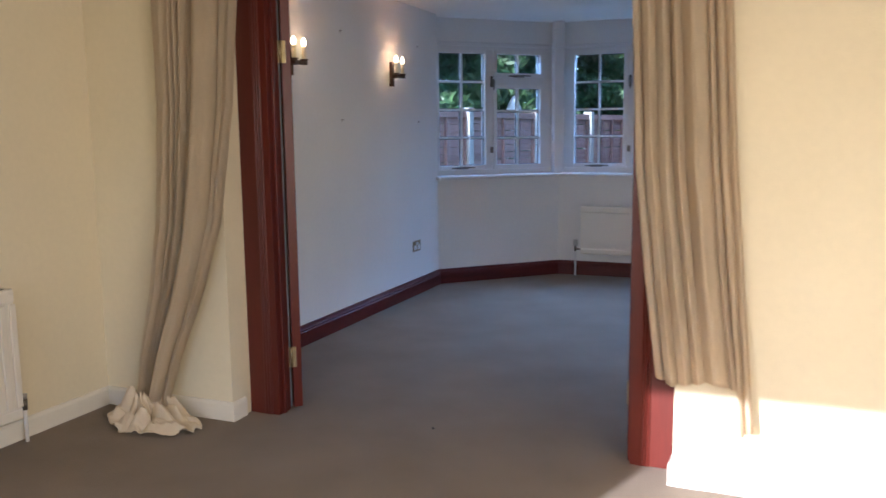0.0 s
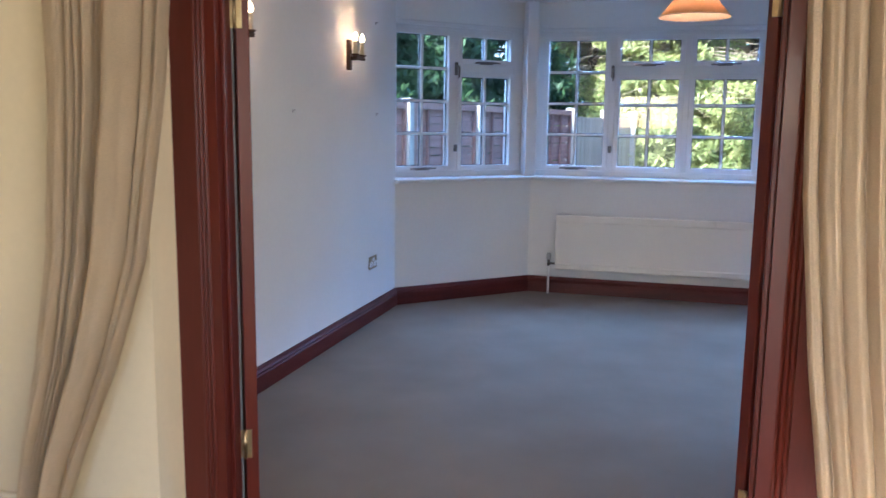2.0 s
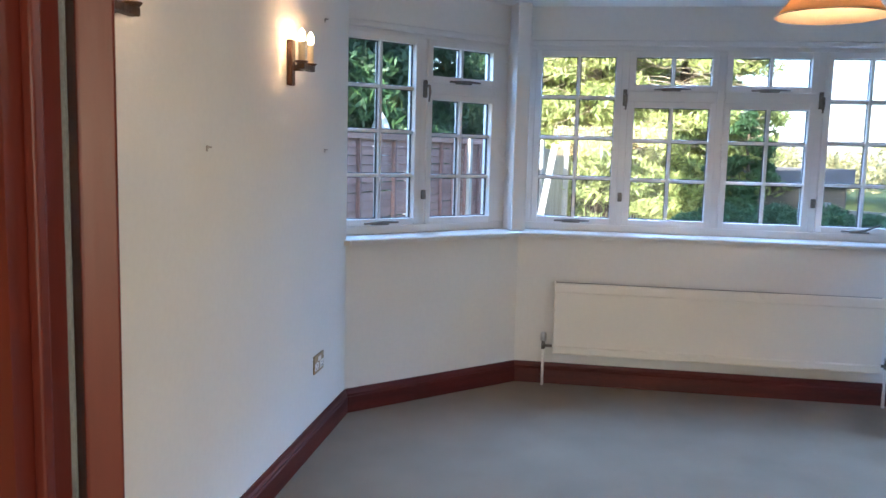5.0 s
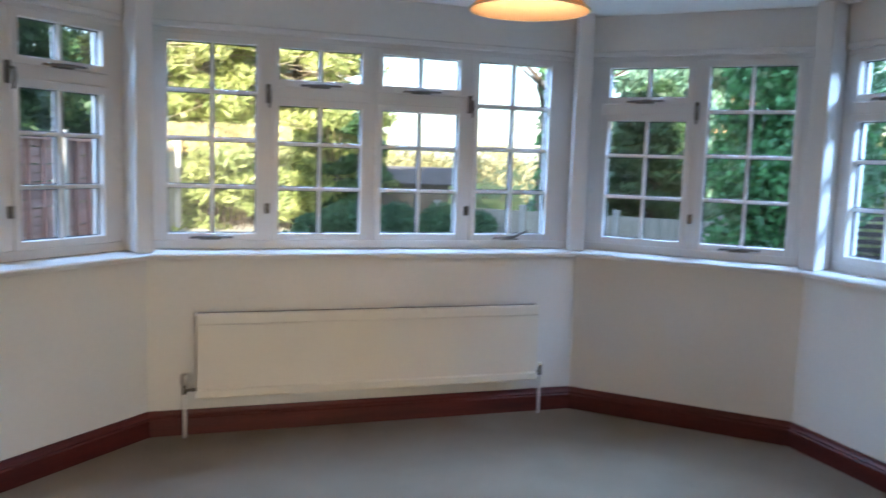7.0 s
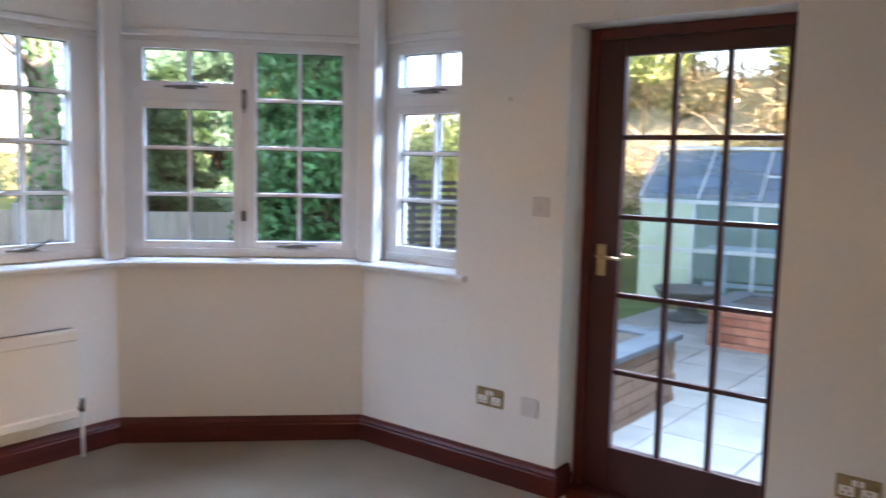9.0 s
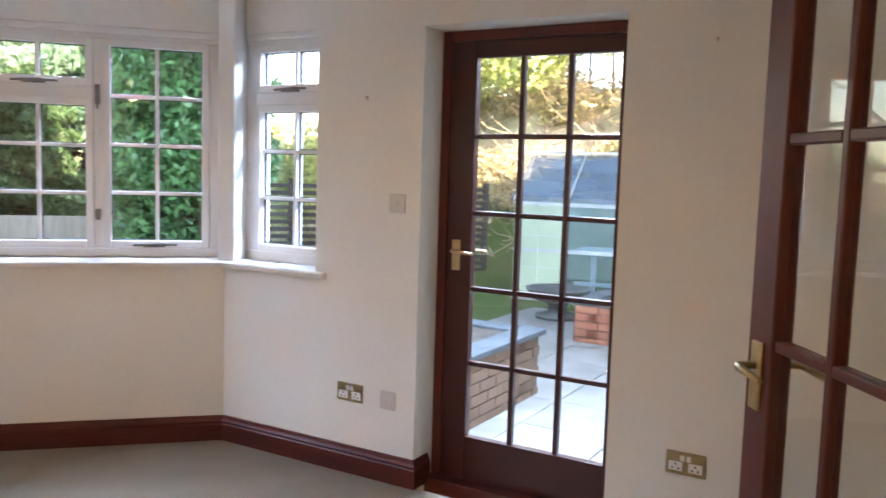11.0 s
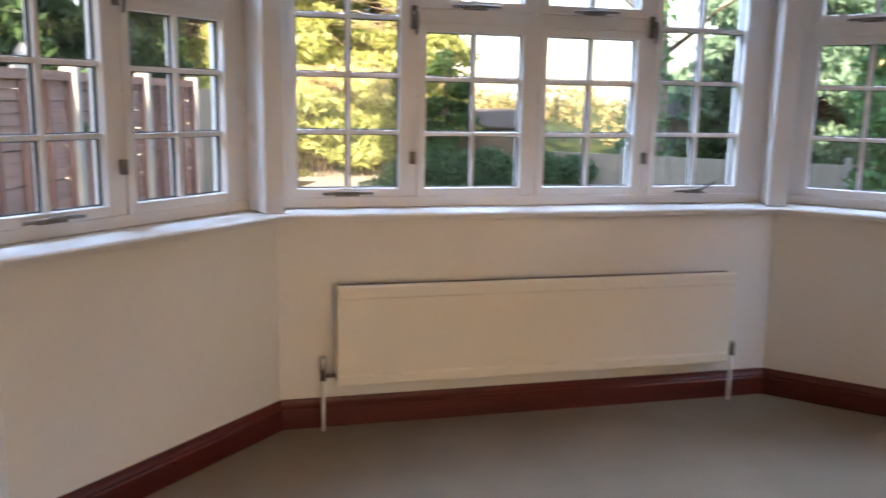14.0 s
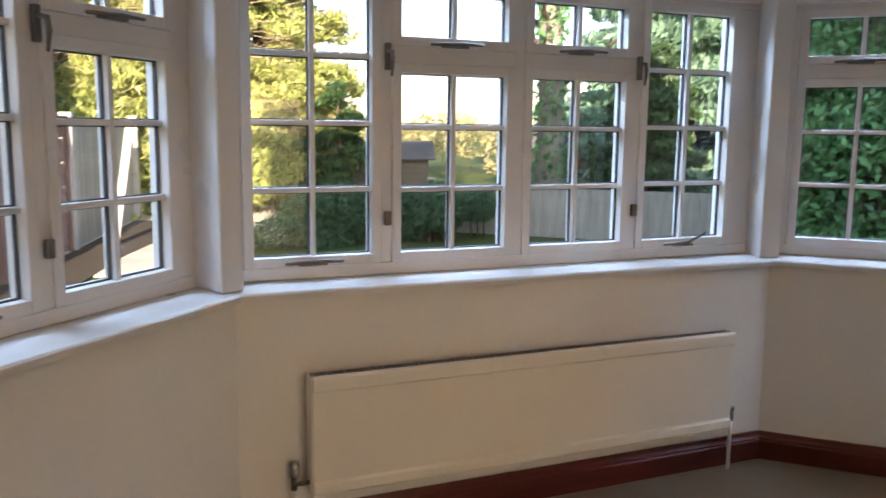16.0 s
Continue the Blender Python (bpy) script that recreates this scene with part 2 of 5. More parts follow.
PLASTIC = material("white_plastic", (0.60, 0.57, 0.54), 0.4, 0, 0.02, 6, 0.01, 90, 0)
DARK_SLOT = material("dark_slot", (0.02, 0.02, 0.02), 0.6, 0, 0.1, 9, 0.05, 90, 0)
CURTAIN = material("beige_linen_curtain", (0.80, 0.67, 0.48), 0.95, 0, 0.05, 2.5, 0.08, 350, 0.35, 320, spec=0.1, translucent=0.12)
SHADE = material("tan_fabric_lampshade", (0.66, 0.45, 0.26), 0.9, 0, 0.05, 5, 0.06, 220, 0.3, 260, spec=0.1, translucent=0.55)
SHADE_IN = material("pale_lampshade_lining", (0.85, 0.78, 0.62), 0.8, 0, 0.03, 5, 0.03, 220, 0.1, 260, translucent=0.4)
CANDLE = material("ivory_candle_tube", (0.80, 0.70, 0.52), 0.5, 0, 0.05, 20, 0.03, 90, 0.05, 60, translucent=0.25)
BULB = glow_material("glowing_bulb", (1.0, 0.62, 0.26), 7.0)
GLASS = glass_material("window_glass")
SEAL = material("grey_brush_seal", (0.22, 0.24, 0.26), 0.8, 0, 0.1, 9, 0.1, 200, 0.2, 200)
CORD = material("white_flex", (0.7, 0.68, 0.64), 0.5, 0, 0.03, 9, 0.02, 90, 0)

# ---- plan ----
C0, C1, C2, C3 = (-0.86, -0.86), (0.0, 0.0), (2.39, 0.0), (3.267, -0.882)
XL, XR = -0.86, 3.267
Y_FAR, Y_NEAR = -4.20, -4.44          # the two faces of the wall between the rooms
H = 2.325
NX0, NX1, NY0 = -1.18, 4.10, -9.2     # the front room
SILL, HEAD = 0.945, 2.125
T = 0.30
BACK = 0.168                          # the wall over the windows stands back to their frames
OPEN_L, OPEN_R, OPEN_H = -0.43, 1.56, 2.10

# ---- floor and ceiling ----
room = [(XL, Y_FAR), (XR, Y_FAR), C3, C2, C1, C0]
bm = prism(room, -0.06, 0.0)
solid("floor", bm, CARPET, "taupe cut-pile carpet in the bay room", "carpet")
bm = prism([(NX0, NY0), (NX1, NY0), (NX1, Y_NEAR), (OPEN_R, Y_NEAR), (OPEN_R, Y_FAR), (OPEN_L, Y_FAR), (OPEN_L, Y_NEAR), (NX0, Y_NEAR)], -0.06, 0.0)
solid("floor_front_room", bm, CARPET, "taupe cut-pile carpet in the front room", "carpet")
outer = [(XL - 0.24, Y_FAR), (XR + 0.24, Y_FAR), (XR + 0.24, -0.78), (2.49, 0.24), (-0.10, 0.24), (XL - 0.24, -0.76)]
solid("ceiling", prism(outer, H, H + 0.12), CEILING, "off-white painted ceiling of the bay room", "ceiling")
solid("ceiling_front_room", prism([(NX0, NY0), (NX1, NY0), (NX1, Y_NEAR), (NX0, Y_NEAR)], H, H + 0.12), CEILING, "off-white painted ceiling of the front room", "ceiling")


# ---- walls ----
def wall(name, p, q, pieces, mat_in, label, z1=H):
    """A wall along p to q of thickness T from pieces (x0, x1, z0, z1), with openings left between them."""
    bm = bmesh.new()
    for x0, x1, z0, zt in pieces:
        box(x0, x1, 0, T, z0, zt, bm=bm)
    return solid(name, bm, mat_in, label, "wall", m=facet(p, q))


LL = (Vector(C1) - Vector(C0)).length
LR = (Vector(C3) - Vector(C2)).length
wall("wall_left", (XL, Y_FAR), C0, [(0, Vector(C0).y - Y_FAR, -0.1, H + 0.12)], PLASTER, "cream plaster side wall of the bay room")
for nm, p, q in (("wall_bay_left", C0, C1), ("wall_bay_centre", C1, C2), ("wall_bay_right", C2, C3)):
    L = (Vector(q) - Vector(p)).length
    bm = bmesh.new()
    k = T * math.tan(radians(22.5))
    prism([(0, 0), (L, 0), (L + k, T), (-k, T)], -0.3, SILL - 0.03, bm)
    kb = BACK * math.tan(radians(22.5))
    prism([(-kb, BACK), (L + kb, BACK), (L + k, T), (-k, T)], HEAD, H + 0.12, bm)
    solid(nm, bm, PLASTER, "cream plaster bay wall under and over the window", "wall", m=facet(p, q))
# the garden side wall: a narrow window beside the bay, then the garden door
W4 = 0.60
D0, D1, DTOP = 1.182, 2.086, 2.068     # the door's opening along this wall
LW = Vector(C3).y - Y_FAR
bm = bmesh.new()
k = T * math.tan(radians(22.5))
prism([(0, 0), (W4, 0), (W4, T), (-k, T)], -0.3, SILL - 0.03, bm)
prism([(-BACK * math.tan(radians(22.5)), BACK), (W4, BACK), (W4, T), (-k, T)], HEAD, H + 0.12, bm)
box(W4, D0, 0, T, -0.3, H + 0.12, bm=bm)
box(D0, D1, 0, T, DTOP, H + 0.12, bm=bm)
box(D1, D1 + 0.07, 0, 0.13, -0.3, DTOP, bm=bm)
box(D1, D1 + 0.07, 0, T, DTOP, H + 0.12, bm=bm)
box(D1 + 0.07, LW, 0, T, -0.3, H + 0.12, bm=bm)
solid("wall_right", bm, PLASTER, "cream plaster garden-side wall with a door and a window", "wall", m=facet(C3, (XR, Y_FAR)))
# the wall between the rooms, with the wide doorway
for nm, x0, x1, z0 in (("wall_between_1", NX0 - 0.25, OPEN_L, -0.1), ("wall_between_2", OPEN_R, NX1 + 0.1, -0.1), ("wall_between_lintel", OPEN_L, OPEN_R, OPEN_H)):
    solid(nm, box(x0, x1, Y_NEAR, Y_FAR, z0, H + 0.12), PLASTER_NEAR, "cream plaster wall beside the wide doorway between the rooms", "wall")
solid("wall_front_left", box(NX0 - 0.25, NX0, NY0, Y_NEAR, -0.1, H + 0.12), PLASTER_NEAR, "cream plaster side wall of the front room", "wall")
# the opening in this unseen stretch is added for the side fill lamp
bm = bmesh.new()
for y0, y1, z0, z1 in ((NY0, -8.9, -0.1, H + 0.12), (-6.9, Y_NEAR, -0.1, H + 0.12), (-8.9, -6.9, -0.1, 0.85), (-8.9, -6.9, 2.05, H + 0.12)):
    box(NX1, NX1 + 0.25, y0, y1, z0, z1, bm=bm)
solid("wall_front_right", bm, PLASTER_NEAR, "cream plaster side wall of the front room with an added opening for a fill lamp", "wall")
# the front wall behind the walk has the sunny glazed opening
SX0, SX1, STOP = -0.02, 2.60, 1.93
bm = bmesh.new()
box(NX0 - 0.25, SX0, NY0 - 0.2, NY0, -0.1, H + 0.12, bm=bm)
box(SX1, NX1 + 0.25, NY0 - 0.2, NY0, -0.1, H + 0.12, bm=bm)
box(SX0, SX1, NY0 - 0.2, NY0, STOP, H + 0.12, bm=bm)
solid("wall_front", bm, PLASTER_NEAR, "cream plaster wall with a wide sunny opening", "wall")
# an unseen block over the rooms, added to close the place and shade the garden
solid("upper_storey", box(-1.45, 4.35, -9.4, -1.3, H + 0.13, 6.2), PLASTER, "unseen block over the rooms that shades the garden", "house")

# Two unseen blocks added to keep sun off patio, hedge and lower bank.
solid("garage", box(9.65, 13.6, -9.4, -5.7, -0.3, 4.0), PLASTER, "unseen low block that shades the foot of the bank", "garage")
solid("house_wing", box(4.40, 9.6, -9.4, -5.7, -0.3, 6.2), PLASTER, "unseen block beside the patio that shades patio and hedge", "house")

# ---- skirting ----
skirt = [(o, 0.86 * z) for o, z in [(-0.001, 0.0), (-0.022, 0.0), (-0.022, 0.100), (-0.017, 0.108), (-0.020, 0.118), (-0.012, 0.132), (-0.008, 0.150), (-0.001, 0.152)]]
bm = sweep(skirt, [(XL, Y_FAR + 0.005), C0, C1, C2, C3, (XR, C3[1] - D0), (XR + 0.12, C3[1] - D0)])
solid("baseboard", bm, SKIRT_WOOD, "dark red-brown moulded wooden skirting", "baseboard")
bm = sweep(skirt, [(XR, C3[1] - D1), (XR, Y_FAR + 0.01)])
solid("baseboard_door_side", bm, SKIRT_WOOD, "dark red-brown moulded wooden skirting", "baseboard")
low = [(-0.001, 0.0), (-0.016, 0.0), (-0.016, 0.075), (-0.010, 0.088), (-0.001, 0.090)]
bm = sweep(low, [(NX0, NY0), (NX0, Y_NEAR)])
sweep([(-o, z) for o, z in low], [(OPEN_L, Y_NEAR + 0.09), (OPEN_L, Y_NEAR), (NX0 + 0.016, Y_NEAR)], bm)
sweep([(-o, z) for o, z in low], [(NX1, Y_NEAR), (OPEN_R, Y_NEAR), (OPEN_R, Y_NEAR + 0.09)], bm)
solid("baseboard_front_room", bm, WHITE_TRIM, "cream painted low skirting board", "baseboard")

# ---- window sill and corner posts ----
sill = [(-0.035, SILL - 0.012), (-0.030, SILL - 0.028), (0.205, SILL - 0.028), (0.205, SILL), (-0.028, SILL), (-0.035, SILL - 0.006)]
bm = sweep(sill, [(C0[0], C0[1] - 0.045), C0, C1, C2, C3, (XR, C3[1] - W4 - 0.07)])
solid("window_sill", bm, WHITE, "white painted sill running round the bay", "window sill")


def bisector_post(c, ang, name):
    m = pose(c[0], c[1], 0, 0, 0, ang)
    b = box(-0.045, 0.045, 0.012, 0.23, SILL + 0.001, H - 0.002, 0.008)
    solid(name, b, WHITE, "white painted corner post of the bay window", "post", m=m)


bisector_post(C1, 22.5, "trim_post_1")
bisector_post(C2, -22.5, "trim_post_2")
bisector_post(C3, -67.5, "trim_post_3")


# ---- windows ----
LIGHT, PITCH, LEFT = 0.452, 0.572, 0.10
Z0, Z1, FAN0, LOW1 = 1.030, 2.028, 1.860, 1.722


def stay(win, x, z, lift=0.0):
    b = tube([(x - 0.11, 0.125, z), (x + 0.02, 0.118, z + 0.006), (x + 0.11, 0.112, z + 0.004 + lift)], [0.006, 0.008, 0.005])
    s = part("stay", b, IRON, win, "dark metal casement stay")
    part("stay_plate", box(x - 0.06, x + 0.05, 0.118, 0.142, z - 0.010, z - 0.001, 0.002), IRON, s)


def fastener(win, x):
    b = box(x - 0.012, x + 0.012, 0.126, 0.141, 1.73, 1.83, 0.003)
    f = part("fastener", b, IRON, win, "dark metal casement fastener")
    part("handle", tube([(x, 0.128, 1.80), (x + 0.004, 0.098, 1.795), (x + 0.006, 0.094, 1.76), (x + 0.004, 0.100, 1.705)], [0.008, 0.009, 0.008, 0.005]), IRON, f)
    part("lock", box(x - 0.014, x + 0.012, 0.120, 0.141, 1.140, 1.195, 0.004), IRON, win, "small dark window lock")


def ring(x0, x1, z0, z1, w, y0, y1):
    """A thin flat frame round an opening."""
    bm = bmesh.new()
    o = [[bm.verts.new((x, y, z)) for x, z in ((x0 + d, z0 + d), (x1 - d, z0 + d), (x1 - d, z1 - d), (x0 + d, z1 - d))] for d in (0.0003, w) for y in (y0, y1)]
    for i in range(4):
        k = (i + 1) % 4
        bm.faces.new((o[0][i], o[0][k], o[2][k], o[2][i]))
        bm.faces.new((o[1][i], o[3][i], o[3][k], o[1][k]))
        bm.faces.new((o[2][i], o[2][k], o[3][k], o[3][i]))
    return bm


def sash(win, x0, x1, z0, z1, rows, pitch=None):
    """An opening or fixed light: a sash frame, two columns of panes and the bars between them."""
    w = 0.038
    s = part("sash", box(x0 - w, x0, 0.142, 0.225, z0 - w, z1 + w, 0.004), WHITE, win)
    for nm, b in (("stile", box(x1, x1 + w, 0.142, 0.225, z0 - w, z1 + w, 0.004)),
                  ("rail", box(x0, x1, 0.1425, 0.2245, z0 - w, z0, 0.003)), ("rail", box(x0, x1, 0.1425, 0.2245, z1, z1 + w, 0.003))):
        part(nm, b, WHITE, s)
    xm, g = (x0 + x1) / 2, 0.0095
    part("glazing_bar", box(xm - g, xm + g, 0.160, 0.212, z0, z1, 0.003), WHITE, s)
    h = pitch or (z1 - z0) / rows
    for i in range(rows):
        for a, bb in ((x0, xm - g), (xm + g, x1)):
            lo, hi = z0 + i * h + (g if i else 0), z0 + (i + 1) * h - g if i < rows - 1 else z1
            ob = part("pane", box(a + 0.0005, bb - 0.0005, 0.186, 0.190, lo + 0.0005, hi - 0.0005), GLASS, s, "clear glass")
            ob.visible_shadow = False
            part("gasket", ring(a, bb, lo, hi, 0.0045, 0.181, 0.195), GASKET, s)
            if i:
                part("glazing_bar", box(a, bb, 0.161, 0.211, z0 + i * h - g, z0 + i * h + g, 0.003), WHITE, s)


def window(name, p, q, L, lights, label, lifted=-1, open_end=0, first=LEFT):
    win = thing(name, facet(p, q) @ pose(0, 0.042, 0), label, "window", kind="structure")
    e0 = 0.075
    e1 = 0.075 if not open_end else 0.0
    w = 0.036
    # outer frame and mullions, behind the sashes' face
    part("window_frame", box(-e0, L + e1, 0.150, 0.240, Z1 + w + 0.002, HEAD, 0.004), WHITE, win)
    part("window_frame", box(-e0, L + e1, 0.146, 0.242, SILL + 0.0005, Z0 - w - 0.002, 0.004), WHITE, win)
    part("head_moulding", box(-e0 + 0.06, L + e1 - 0.06, 0.118, 0.149, HEAD - 0.035, HEAD - 0.001, 0.008), WHITE, win)
    xs = [first + i * PITCH for i in range(len(lights))]
    edges = [-e0] + [x + d for x in xs for d in (-w - 0.002, LIGHT + w + 0.002)] + [L + e1]
    for a, b in zip(edges[::2], edges[1::2]):
        part("mullion", box(a, b, 0.150, 0.240, Z0 - w - 0.0015, Z1 + w + 0.0015, 0.004), WHITE, win)
    for i, (x, kind) in enumerate(zip(xs, lights)):
        if kind == "full":
            sash(win, x, x + LIGHT, Z0, Z1, 4)
            stay(win, x + 0.22, Z0 - 0.022, 0.045 if i == lifted else 0)
        else:
            sash(win, x, x + LIGHT, Z0, LOW1, 3, 0.2445)
            sash(win, x, x + LIGHT, FAN0, Z1, 1)
            part("transom", box(x - w - 0.001, x + LIGHT + w + 0.001, 0.150, 0.240, LOW1 + w + 0.002, FAN0 - w - 0.002, 0.004), WHITE, win)
            stay(win, x + 0.22, FAN0 - 0.028)
    for i in range(len(lights) - 1):
        if "full" in lights[i:i + 2]:
            fastener(win, LEFT + LIGHT + 0.06 + i * PITCH)
    return win


window("window_1", C0, C1, LL, ["full", "fan"], "white timber bay window of two small-paned lights")
window("window_2", C1, C2, 2.39, ["full", "fan", "fan", "full"], "white timber bay window of four small-paned lights", lifted=3)
window("window_3", C2, C3, LR, ["fan", "full"], "white timber bay window of two small-paned lights")
window("window_4", C3, (XR, -2), W4, ["fan"], "narrow white timber window of one small-paned light", open_end=1, first=0.065)


# ---- glazed doors ----
def lever(parent, x, y, z, side, along):
    """A brass lever handle on a back plate; side is the way it stands off, along the way the lever points."""
    s = side
    h = part("handle", box(x - 0.021, x + 0.021, min(y, y + s * 0.008), max(y, y + s * 0.008), z - 0.070, z + 0.070, 0.003), BRASS, parent, "worn brass lever handle")
    b = tube([(x, y + s * 0.006, z + 0.02), (x, y + s * 0.045, z + 0.02), (x + along * 0.018, y + s * 0.050, z + 0.02), (x + along * 0.110, y + s * 0.048, z + 0.014)], [0.008, 0.008, 0.009, 0.006])
    part("lever", b, BRASS, h)


def glazed_leaf(m, name, W, Hh, gx0, gx1, gz0, gz1, cols, rows, label, handle_x, along, thick=0.044, parent=None, wood=MAHOGANY):
    leaf = thing(name, m, label, "door", kind="structure") if parent is None else parent
    t = thick
    part("stile", box(0, gx0, 0, t, 0.008, Hh, 0.004), wood, leaf)
    part("stile", box(gx1, W, 0, t, 0.008, Hh, 0.004), wood, leaf)
    part("bottom_rail", box(gx0, gx1, 0.001, t - 0.001, 0.008, gz0, 0.003), wood, leaf)
    part("top_rail", box(gx0, gx1, 0.001, t - 0.001, gz1, Hh, 0.003), wood, leaf)
    g = 0.011
    cw, rh = (gx1 - gx0) / cols, (gz1 - gz0) / rows
    for i in range(1, cols):
        part("glazing_bar", box(gx0 + i * cw - g, gx0 + i * cw + g, 0.006, t - 0.006, gz0, gz1, 0.004), wood, leaf)
    for j in range(rows):
        for i in range(cols):
            a, b = gx0 + i * cw + (g if i else 0), gx0 + (i + 1) * cw - (g if i < cols - 1 else 0)
            if j:
                part("glazing_bar", box(a, b, 0.006, t - 0.006, gz0 + j * rh - g, gz0 + j * rh + g, 0.004), wood, leaf)
            lo, hi = gz0 + j * rh + (g if j else 0), gz0 + (j + 1) * rh - (g if j < rows - 1 else 0)
            ob = part("pane", box(a + 0.0005, b - 0.0005, t / 2 - 0.002, t / 2 + 0.002, lo + 0.0005, hi - 0.0005), GLASS, leaf, "clear glass")
            ob.visible_shadow = False
    lever(leaf, handle_x, 0, 1.05, -1, along)
    lever(leaf, handle_x, t, 1.05, 1, along)
    return leaf


# garden door, in the frame of the garden-side wall
md = facet(C3, (XR, Y_FAR))
fr = thing("door_frame_garden", md, "dark red mahogany garden door frame with threshold", "door frame", kind="structure")
part("jamb", box(D0 + 0.001, D0 + 0.045, 0.160, 0.275, 0.0, DTOP - 0.002, 0.003), MAHOGANY, fr)
part("jamb", box(D1 + 0.022, D1 + 0.068, 0.160, 0.275, 0.0, DTOP - 0.002, 0.003), MAHOGANY, fr)
part("head", box(D0 + 0.046, D1 + 0.021, 0.160, 0.275, DTOP - 0.047, DTOP - 0.002, 0.003), MAHOGANY, fr)
part("threshold", box(D0 + 0.001, D1 + 0.068, 0.10, 0.30, -0.05, 0.022, 0.004), MAHOGANY, fr)
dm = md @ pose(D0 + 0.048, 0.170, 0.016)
glazed_leaf(dm, "door_1", 0.874, 2.003, 0.123, 0.785, 0.212, 1.931, 3, 5, "closed dark red mahogany garden door with fifteen glass panes", 0.050, 1, wood=MAHOGANY_SHADED)

# lining of the wide doorway
ln = thing("door_frame_inner", pose(0, 0, 0), "dark red mahogany moulded lining of a wide doorway", "door frame", kind="structure")
LX0, LX1, LY0, LY1 = -0.268, 1.378, -4.30, -4.202
JH = 2.03


def fluted(x0, x1, z0, z1, y0, y1, name):
    """An upright lining with a reeded front face."""
    prof = [(x0, y1), (x0, y0)]
    n = 3
    w = 0.015
    first = x1 - n * w - 0.034 if x0 < 0.5 else x0 + 0.034
    for i in range(n):
        a = first + i * w
        prof += [(a + 0.18 * w, y0 - 0.004), (a + 0.5 * w, y0 - 0.006), (a + 0.82 * w, y0 - 0.004), (a + w, y0)]
    prof += [(x1, y0), (x1, y1)]
    return part(name, prism(prof, z0, z1), MAHOGANY, ln)


fluted(OPEN_L + 0.001, LX0, 0.0, JH + 0.06, LY0, LY1, "jamb")
fluted(LX1, OPEN_R - 0.001, 0.0, JH + 0.06, LY0, LY1, "jamb")
part("head", box(LX0 + 0.001, LX1 - 0.001, LY0 - 0.008, LY1, JH, JH + 0.06, 0.004), MAHOGANY, ln)
part("stop", box(LX0, LX0 + 0.014, LY0 + 0.03, LY1 - 0.05, 0.0, JH, 0.003), MAHOGANY, ln)
part("stop", box(LX1 - 0.014, LX1, LY0 + 0.03, LY1 - 0.05, 0.0, JH, 0.003), MAHOGANY, ln)


def hinge(x, y, z, ang, parent):
    b = box(-0.022, 0.022, -0.004, 0.004, -0.05, 0.05, 0.001)
    tube([(0, -0.006, -0.05), (0, -0.006, 0.05)], 0.006, bm=b)
    bmesh.ops.transform(b, matrix=pose(x, y, z, 0, 0, ang), verts=b.verts)
    part("hinge", b, BRASS, parent, "brass butt hinge")


W_LEAF = 0.775
ml = pose(-0.222, -4.164, 0.0, 0, 0, 180 - 44)
leafl = glazed_leaf(ml, "door_2", W_LEAF, JH - 0.008, 0.10, W_LEAF - 0.10, 0.31, 1.93, 3, 4, "open dark red mahogany glazed door leaf", W_LEAF - 0.05, -1)
mr = pose(1.364, -4.166, 0.0, 0, 0, 35.0)
leafr = glazed_leaf(mr, "door_3", W_LEAF, JH - 0.008, 0.10, W_LEAF - 0.10, 0.31, 1.93, 3, 4, "open dark red mahogany glazed door leaf", W_LEAF - 0.05, -1)
for z in (0.26, 1.70):
    hinge(LX0 + 0.012, LY1 + 0.006, z, 20, ln)
    hinge(LX1 - 0.012, LY1 + 0.006, z, -20, ln)
part("seal", box(LX0 - 0.004, LX0 + 0.004, LY1 + 0.0005, LY1 + 0.006, 0.01, JH - 0.01), SEAL, ln, "grey brush seal strip")
part("seal", box(LX1 - 0.004, LX1 + 0.004, LY1 + 0.0005, LY1 + 0.006, 0.01, JH - 0.01), SEAL, ln, "grey brush seal strip")


# ---- radiators ----
def valve(rad, x, y, z0, sign, tall):
    v = part("valve", tube([(x, y, z0 - 0.02), (x, y, z0 + 0.03)], 0.012), VALVE, rad, "tarnished metal radiator valve")
    part("union", tube([(x, y, z0), (x + sign * 0.055, y, z0)], 0.009), VALVE, v)
    if tall:
        part("cap", lathe([(0.017, z0 + 0.03), (0.019, z0 + 0.036), (0.019, z0 + 0.075), (0.014, z0 + 0.085), (0.0, z0 + 0.086)], 12, centre=(x, y)), CHROME, v)
    else:
        part("cap", lathe([(0.013, z0 + 0.03), (0.014, z0 + 0.05), (0.0, z0 + 0.053)], 12, centre=(x, y)), CHROME, v)
    part("pipe", tube([(x, y, -0.002), (x, y, z0 - 0.015)], 0.0085, 10), WHITE, rad, "white painted pipe")


